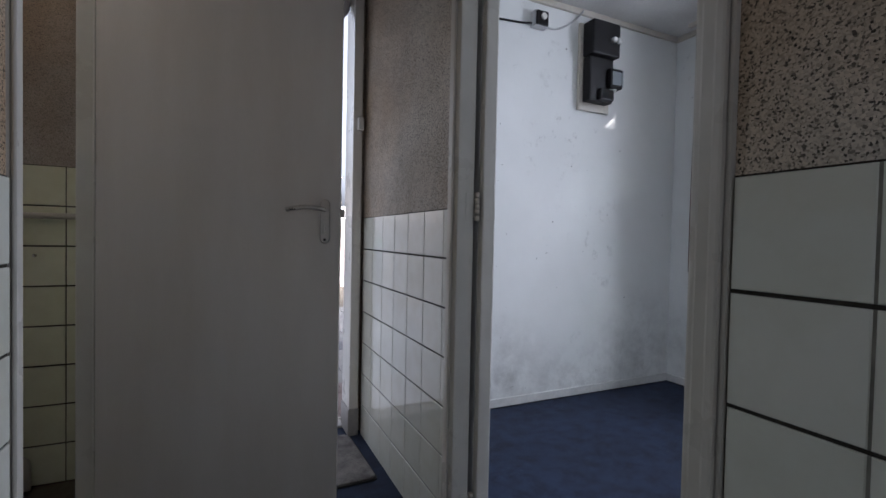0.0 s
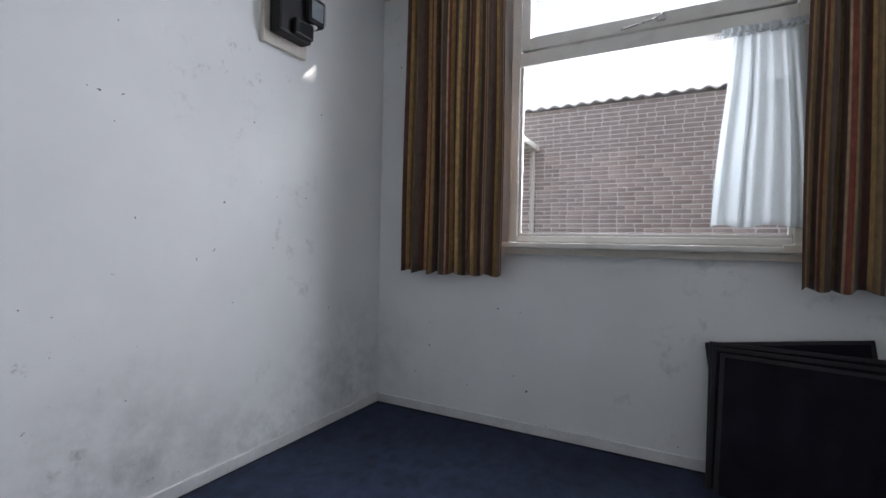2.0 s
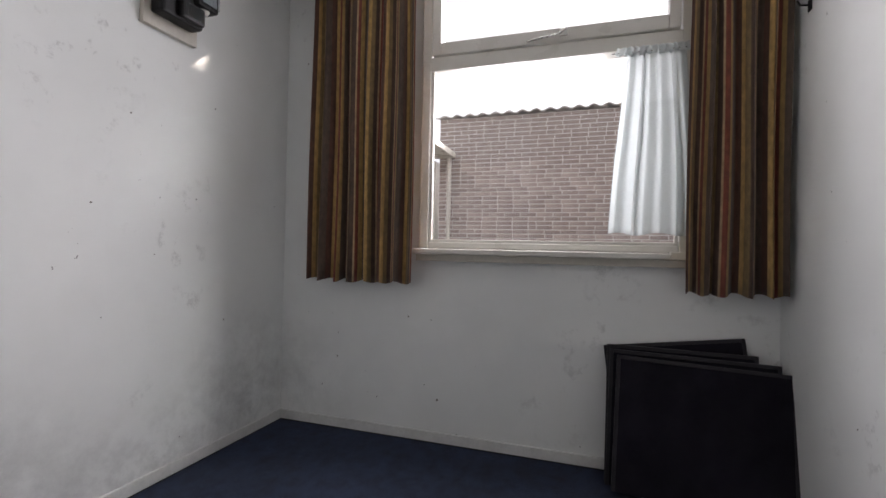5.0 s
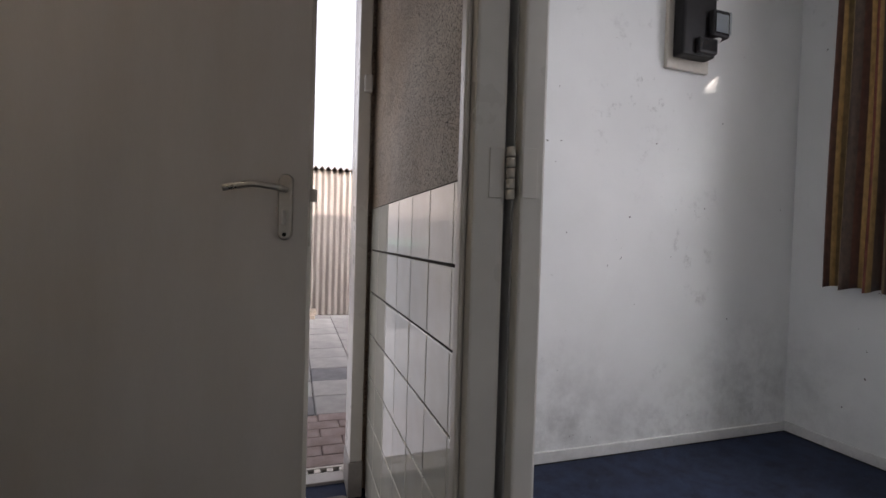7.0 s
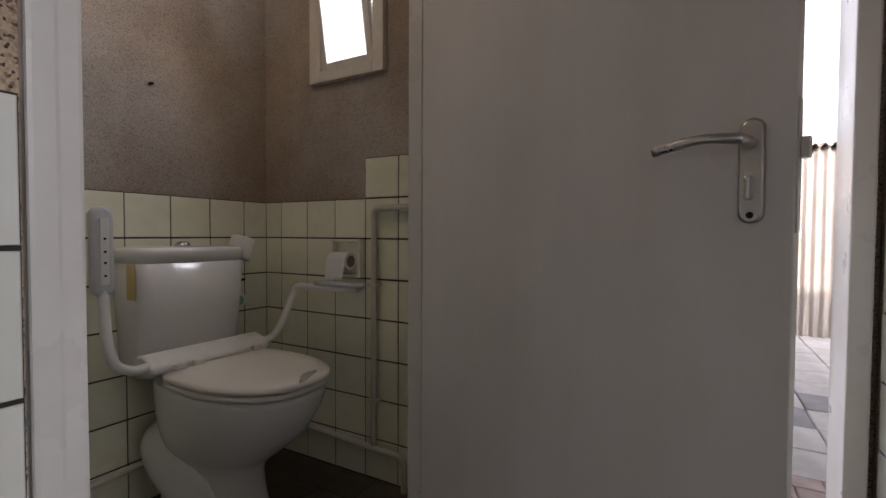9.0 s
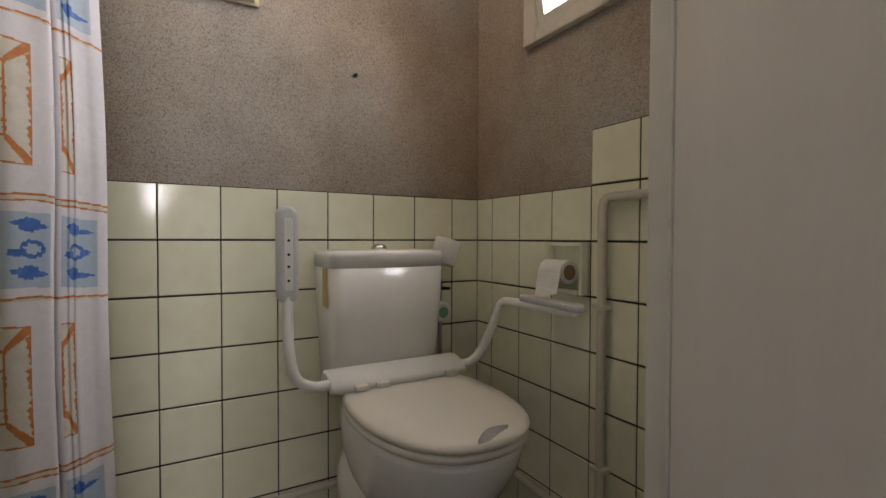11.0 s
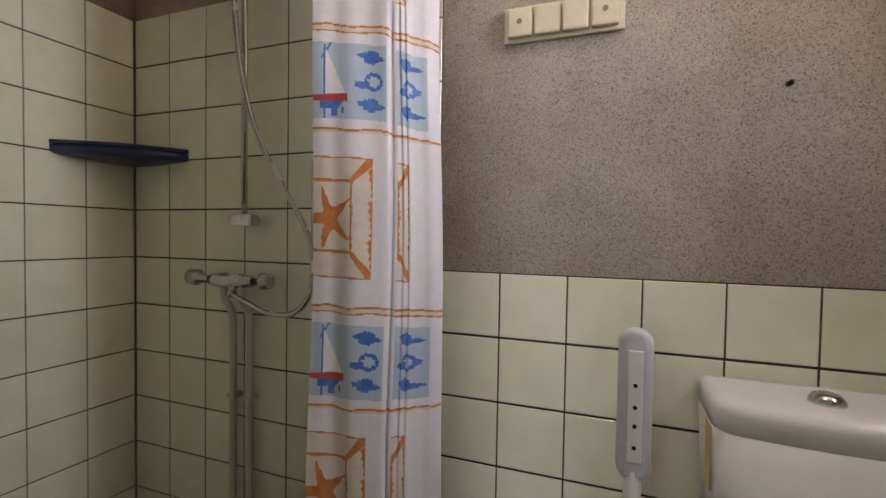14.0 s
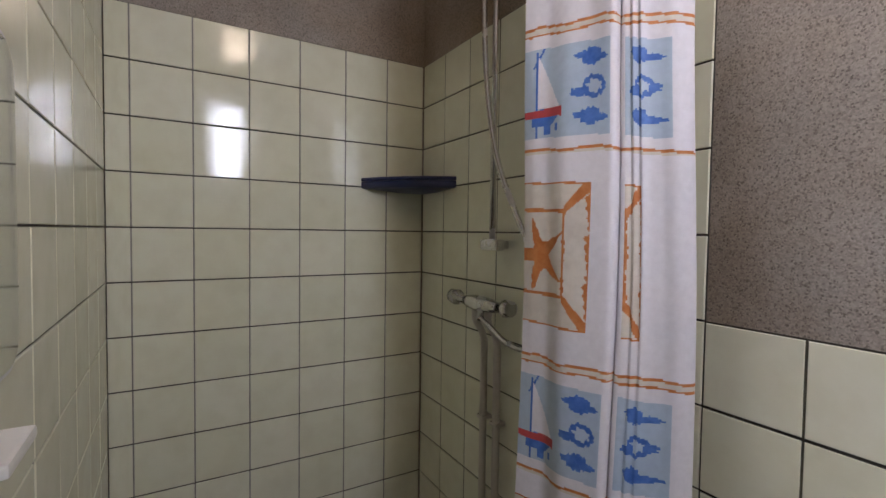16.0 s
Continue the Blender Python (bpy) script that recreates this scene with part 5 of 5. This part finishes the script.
def build_shed():
    s = thing("shed", "low shed clad in weathered corrugated sheets", "shed")
    x0, x1, y, zt = -2.6, 1.285, 6.25, 1.735
    pitch, amp = 0.073, 0.014
    sheet_w = pitch * 12
    n = 0
    xx = x1
    while xx > x0:
        xa = max(xx - sheet_w, x0)
        bm = bmesh.new()
        cols = int((xx - xa) / pitch * 8)
        lean = random.uniform(-0.006, 0.006)
        prev = None
        for i in range(cols + 1):
            x = xa + (xx - xa) * i / cols
            yy = y + amp * math.cos(2 * math.pi * (x - x1) / pitch) + lean
            col = [bm.verts.new((x, yy + o, z)) for o in (0, 0.006) for z in (-0.055, 0.6, 1.2, zt)]
            if prev:
                for k in (0, 1, 2, 4, 5, 6):
                    f = bm.faces.new((prev[k], col[k], col[k + 1], prev[k + 1]))
                    f.smooth = True
            prev = col
        part("wall_sheet", bm, SHEET, s)
        xx = xa
        n += 1
    bm = bmesh.new()
    prev = None
    for i in range(8 * 56):
        x = x0 - 0.05 + i * pitch / 8
        if x > x1 + 0.06:
            break
        dz = 0.018 * math.cos(2 * math.pi * (x - x1) / pitch)
        col = [bm.verts.new((x, y - 0.07 + d, zt + 0.012 + 0.07 * d + dz + o)) for o in (0, 0.008) for d in (0.0, 1.1, 2.2)]
        if prev:
            for k in (0, 1, 3, 4):
                bm.faces.new((prev[k], col[k], col[k + 1], prev[k + 1])).smooth = True
            bm.faces.new((prev[0], prev[3], col[3], col[0]))
        prev = col
    part("roof", bm, SHEET_EDGE, s, "dirty corrugated roof sheet")
    part("side_wall", boxes((x1 - 0.02, x1 + 0.005, y + 0.03, y + 2.0, -0.055, zt - 0.02), (x0, x0 + 0.02, y + 0.03, y + 2.0, -0.055, zt - 0.02), (x0, x1, y + 2.0, y + 2.03, -0.055, zt)), SHEET, s)


def build_bin():
    b = thing("wheelie_bin", "dark grey wheelie bin with a green lid", "bin", at=(-0.34, 5.42, -0.02))
    bm = bmesh.new()
    def ring(hx, hy, z, r=0.05):
        out = []
        for cx, cy, a0 in ((hx - r, hy - r, 0), (-hx + r, hy - r, 90), (-hx + r, -hy + r, 180), (hx - r, -hy + r, 270)):
            for k in range(4):
                a = radians(a0 + 30 * k)
                out.append((cx + r * math.cos(a), cy + r * math.sin(a), z))
        return out
    loft(bm, [ring(0.155, 0.20, 0.0), ring(0.165, 0.21, 0.10), ring(0.195, 0.25, 0.82), ring(0.205, 0.26, 0.83), ring(0.205, 0.26, 0.88)])
    part("body", bm, BIN_GREY, b)
    bm = bmesh.new()
    loft(bm, [ring(0.215, 0.275, 0.882), ring(0.215, 0.275, 0.91), ring(0.18, 0.24, 0.935), ring(0.06, 0.10, 0.95)])
    part("lid", bm, BIN_GREEN, b, "pale green plastic lid")
    bm = bmesh.new()
    tube(bm, [(-0.17, 0.27, 0.87), (0.17, 0.27, 0.87)], 0.014, 8)
    part("handle_bar", bm, BIN_GREY, b)
    for sx in (-0.19, 0.19):
        bm = bmesh.new()
        tube(bm, [(sx - 0.022, 0.20, 0.08), (sx + 0.022, 0.20, 0.08)], 0.10, 20)
        part("wheel", bm, RUBBER_AND_SHADE, b)


build_shed()
build_bin()
for (x, y, z, l, r) in ((0.22, 6.07, -0.02, 0.56, 3), (0.26, 6.10, 0.03, 0.52, -2)):
    p = thing("plank", "weathered loose plank lying against the shed", "plank", "planks by the shed", at=(x, y, z))
    p.rotation_euler = (0, 0, radians(r))
    part("board", boxes((-l / 2, l / 2, -0.09, 0.09, 0.0, 0.048), bevel=0.004), PLANK, p)

drain = thing("drain_channel", "pale perforated drain grate across the doorway", "drain", at=(0.07, 2.42, -0.045))
part("channel", boxes((-0.62, 0.62, -0.055, 0.055, -0.005, 0.015)), RUBBER_AND_SHADE, drain)
for i in range(25):
    for k in (-1, 1):
        part("grate_bar", boxes((-0.60 + i * 0.05 - 0.012, -0.60 + i * 0.05 + 0.012, k * 0.024 - 0.014, k * 0.024 + 0.014, 0.016, 0.030)), DRAIN, drain)
part("grate_rim", boxes((-0.62, 0.62, -0.055, -0.042, 0.016, 0.031), (-0.62, 0.62, 0.042, 0.055, 0.016, 0.031), (-0.62, 0.62, -0.006, 0.006, 0.016, 0.030)), DRAIN, drain)

def build_neighbour():
    nb = thing("neighbour_house", "neighbouring brown brick wall under a corrugated roof", "house")
    x = 5.0
    part("wall", boxes((x - 0.003, x + 0.30, -9.0, 2.14, -0.06, 2.27)), MORTAR, nb, "pale mortar bed of the wall")
    bm = bmesh.new()
    prev = None
    for i in range(8 * 60):
        y = -3.3 + i * 0.0125
        if y > 2.2:
            break
        dz = 0.012 * math.cos(2 * math.pi * y / 0.13) + 0.008 * (2.0 - y)
        col = [bm.verts.new((x - 0.05 + d, y, 2.278 + 0.16 * d + dz + o)) for o in (0, 0.012) for d in (0.0, 1.5, 3.0)]
        if prev:
            for k in (0, 1, 3, 4):
                bm.faces.new((prev[k], col[k], col[k + 1], prev[k + 1])).smooth = True
            bm.faces.new((prev[0], prev[3], col[3], col[0]))
        prev = col
    part("roof", bm, TILE_ROOF, nb, "weathered corrugated roof")
    ext = thing("rear_extension", "white timber extension behind the brick wall", "extension")
    part("wall", boxes((5.05, 8.0, 2.20, 5.0, -0.06, 1.86)), PAINT, ext)
    part("fascia", boxes((4.25, 4.985, 1.965, 2.40, 1.87, 1.925), bevel=0.008), PAINT, ext)
    bm = bmesh.new()
    tube(bm, smooth_path([(4.95, 2.02, 1.875), (4.95, 2.02, 1.70), (4.95, 2.02, 1.2), (4.95, 2.02, -0.05)], 6), 0.022, 12)
    part("downpipe", bm, PAINT, ext, "white drainpipe")
    # the wall stands further off: both are enlarged about the middle of the room
    stand_off = Matrix.Translation((0.45, 0.6, 0.93)) @ Matrix.Scale(1.4, 4) @ Matrix.Translation((-0.45, -0.6, -0.93))
    nb.matrix_world = stand_off
    ext.matrix_world = stand_off
    return nb


neighbour = build_neighbour()
# added out of view: they block the sun but for a wall triangle
sun_blocks = thing("sun_blocker", "tall unseen blocks added to limit the sun through the room window", "house")
part("side_sun_block", boxes((5.02, 6.6, -3.50, -2.55, -0.06, 4.46)), RENDER_OUT, sun_blocks)
part("rear_sun_block", boxes((4.5, 6.6, -9.0, -6.0, -0.06, 5.50)), RENDER_OUT, sun_blocks)
garden_wall = thing("garden_house", "pale rendered house beyond the shed", "house")
part("wall", boxes((1.75, 6.5, 9.2, 12.0, -0.06, 1.55)), MORTAR, garden_wall)
part("brick_plinth", boxes((1.70, 6.5, 9.1, 9.19, -0.06, 1.15)), BRICK, garden_wall)


# ---- tiles, pavers, slabs and bricks ----
def tile_mesh(name, w, h, d, chamfer, mat):
    c = chamfer
    v = [(0, 0, 0), (w, 0, 0), (w, 0, h), (0, 0, h), (0, d - c, 0), (w, d - c, 0), (w, d - c, h), (0, d - c, h), (c, d, c), (w - c, d, c), (w - c, d, h - c), (c, d, h - c)]
    f = [(0, 1, 5, 4), (1, 2, 6, 5), (2, 3, 7, 6), (3, 0, 4, 7), (4, 5, 9, 8), (5, 6, 10, 9), (6, 7, 11, 10), (7, 4, 8, 11), (8, 9, 10, 11)]
    me = bpy.data.meshes.new(name)
    me.from_pydata(v, [], f)
    me.materials.append(mat)
    bm = bmesh.new()
    bm.from_mesh(me)
    bmesh.ops.recalc_face_normals(bm, faces=bm.faces)
    bm.to_mesh(me)
    bm.free()
    return me


TILE_ME = tile_mesh("tile", T, T, 0.0062, 0.0014, TILE)
HALL_TILE_ME = tile_mesh("tile", T, T, 0.0062, 0.0014, HALL_TILE)
JOINT, SIDE = 0.0056, 0.0034


def tiled(wall, turn, fixed, cuts, rows, skip=(), mesh=TILE_ME, upright=GROUT_MID, joint=JOINT):
    """Tiles on a wall: turn is the way it faces, fixed its face, cuts the upright joints, rows pairs of heights."""
    lo, hi = min(cuts), max(cuts)
    z0, z1 = min(r[0] for r in rows), max(r[1] for r in rows)
    g = 0.0034
    if turn in (90, -90):
        s = 1 if turn == -90 else -1
        a, b = sorted((fixed - s * (REC - 0.0006), fixed - s * g))
        part("grout_bed", boxes((a, b, lo, hi, z0, z1)), GROUT, wall)
    else:
        s = 1 if turn == 0 else -1
        a, b = sorted((fixed - s * (REC - 0.0006), fixed - s * g))
        part("grout_bed", boxes((lo, hi, a, b, z0, z1)), GROUT, wall)
    bm = bmesh.new()
    for u in cuts[1:-1]:
        for r0, r1 in rows:
            lo2, hi2 = sorted((fixed - s * 0.0033, fixed - s * 0.0012))
            flat = (lo2, hi2, u - 0.002, u + 0.002) if turn in (90, -90) else (u - 0.002, u + 0.002, lo2, hi2)
            box(bm, *flat, r0 + joint / 2, r1 - joint / 2)
    tagged(part("upright_joints", bm, upright, wall), "", "", "", "stuff")
    for a, b in zip(cuts, cuts[1:]):
        w = b - a
        if w < 0.008:
            continue
        for r0, r1 in rows:
            if any(abs(a - q[0]) < 0.02 and abs(r0 - q[1]) < 0.02 for q in skip):
                continue
            o = bpy.data.objects.new("tile", mesh)
            scene.collection.objects.link(o)
            o.parent = wall
            u = a if turn in (90, 0) else b
            u += SIDE / 2 if turn in (90, 0) else -SIDE / 2
            depth = -0.0060
            if turn == -90:
                loc = (fixed + depth, u, r0 + joint / 2)
            elif turn == 90:
                loc = (fixed - depth, u, r0 + joint / 2)
            elif turn == 0:
                loc = (u, fixed + depth, r0 + joint / 2)
            else:
                loc = (u, fixed - depth, r0 + joint / 2)
            o.matrix_local = pose(*loc, random.gauss(0, 0.12), 0, turn + random.gauss(0, 0.12)) @ Matrix.Diagonal(((w - SIDE) / T, 1, (r1 - r0 - joint) / T, 1))


ROWS7 = [(T * k, T * (k + 1)) for k in range(7)]
ROWS12 = [(T * k, T * (k + 1)) for k in range(12)]


def cuts_from(lo, hi, first):
    c = [first + T * k for k in range(-30, 31)]
    return [lo, *[x for x in c if lo + 0.004 < x < hi - 0.004], hi]


tiled(wall_bath_west, -90, BW, cuts_from(1.045, BN, 1.045), ROWS7)
tiled(wall_bath_west, -90, BW, cuts_from(BS, 1.045, 1.045), ROWS12, joint=0.0042)
tiled(wall_bath_south, 0, BS, cuts_from(BW, BE, -1.317), ROWS12, upright=GROUT_PALE, joint=0.0038)
tiled(wall_bath_east, 90, BE, cuts_from(BS, 1.071, BS), ROWS12, upright=GROUT_PALE, joint=0.0036)
tiled(wall_bath_east, 90, BE, cuts_from(1.916, BN, 1.916), ROWS7)
tiled(wall_bath_north, 180, BN, cuts_from(BW, BE, -1.369), ROWS7, skip=[(-1.069, 0.75)])
tiled(wall_bath_north, 180, BN, cuts_from(-0.919, BE, -1.369), [(DADO, DADO + T)])
tiled(wall_hall_east, 90, HE, cuts_from(1.256, 2.188, 2.19), ROWS7, mesh=HALL_TILE_ME, upright=GROUT_PALE)
tiled(wall_hall_east, 90, HE, cuts_from(-1.2, 0.411, 0.261), ROWS7, mesh=HALL_TILE_ME, upright=GROUT_PALE)
tiled(wall_hall_west, -90, HW, cuts_from(1.946, 2.196, 2.19), ROWS7, mesh=HALL_TILE_ME, upright=GROUT_PALE)
tiled(wall_hall_west, -90, HW, cuts_from(-1.2, 1.038, 0.89), ROWS7, mesh=HALL_TILE_ME, upright=GROUT_PALE)

FLOOR_ME = tile_mesh("floor_tile", 0.147, 0.147, 0.004, 0.0012, BATH_FLOOR)
for i in range(7):
    for j in range(15):
        o = bpy.data.objects.new("floor_tile", FLOOR_ME)
        scene.collection.objects.link(o)
        o.parent = bath_floor
        o.matrix_local = pose(BW + 0.15 * i, 2.205 - 0.15 * j - 0.15 + 0.148, -0.004, 90, 0, 0)

SLAB_ME = tile_mesh("paving_slab", 0.296, 0.296, 0.045, 0.006, SLAB)
SLAB_DARK_ME = tile_mesh("paving_slab", 0.296, 0.296, 0.045, 0.006, SLAB_DARK)
paving = structure("pavement", boxes((-2.2, 2.6, 2.38, 6.22, -0.075, -0.05)), SOIL, "courtyard paving of grey concrete slabs")
DARKS = ((4, 2), (6, 2), (3, 1), (5, 0), (2, 0), (7, 3), (1, 2))
for i in range(12):
    for j in range(11):
        o = bpy.data.objects.new("paving_slab", SLAB_DARK_ME if (i, j) in DARKS or random.random() < 0.04 else SLAB_ME)
        scene.collection.objects.link(o)
        o.parent = paving
        o.matrix_local = pose(-1.41 + 0.30 * i, 3.06 + 0.30 * j + 0.296, -0.062 + random.uniform(-0.003, 0.003), 90 + random.gauss(0, 0.25), random.gauss(0, 0.25), random.gauss(0, 0.25))
PAVER_ME = tile_mesh("clay_paver", 0.197, 0.097, 0.05, 0.005, PAVER)
for i in range(12):
    for j in range(6):
        o = bpy.data.objects.new("clay_paver", PAVER_ME)
        scene.collection.objects.link(o)
        o.parent = paving
        o.matrix_local = pose(-1.1 + 0.20 * i + (0.1 if j % 2 else 0), 2.482 + 0.097 * j + 0.097, -0.066 + random.uniform(-0.002, 0.002), 90 + random.gauss(0, 0.3), random.gauss(0, 0.3), random.gauss(0, 0.4))

# bricks of the neighbouring wall, stretchers and headers: the stretch across from the window singly, the rest joined
STRETCHER = tile_mesh("brick", 0.143, 0.032, 0.012, 0.002, BRICK)
HEADER = tile_mesh("brick", 0.068, 0.032, 0.012, 0.002, BRICK)
rest_v, rest_f = [], []
near = 0
for r in range(55):
    z = r * 0.0412 + 0.006
    y = 2.135
    k = r % 3
    while y > -3.0:
        short = (k == 0) or random.random() < 0.16
        w = 0.068 if short else 0.143
        k = 1
        w2 = w + random.uniform(-0.003, 0.003)
        if z > 1.0 and y > 0.05 and near < 300:
            o = bpy.data.objects.new("brick", HEADER if short else STRETCHER)
            scene.collection.objects.link(o)
            o.parent = neighbour
            o.matrix_local = pose(5.004 + random.uniform(-0.002, 0.002), y - w, z + random.uniform(-0.0015, 0.0015), random.gauss(0, 0.3), 0, 90)
            near += 1
        else:
            b = len(rest_v)
            x0, x1 = 4.994, 5.008
            rest_v += [(x0, y, z), (x0, y - w2, z), (x0, y - w2, z + 0.032), (x0, y, z + 0.032), (x1, y, z), (x1, y - w2, z), (x1, y - w2, z + 0.032), (x1, y, z + 0.032)]
            rest_f += [tuple(b + i for i in q) for q in ((0, 1, 2, 3), (4, 5, 1, 0), (5, 6, 2, 1), (6, 7, 3, 2), (7, 4, 0, 3))]
        y -= w2 + 0.009
me = bpy.data.meshes.new("brickwork")
me.from_pydata(rest_v, [], rest_f)
me.materials.append(BRICK)
brickwork = new("brickwork", me)
brickwork.parent = neighbour
tagged(brickwork, "", "", "", "stuff")
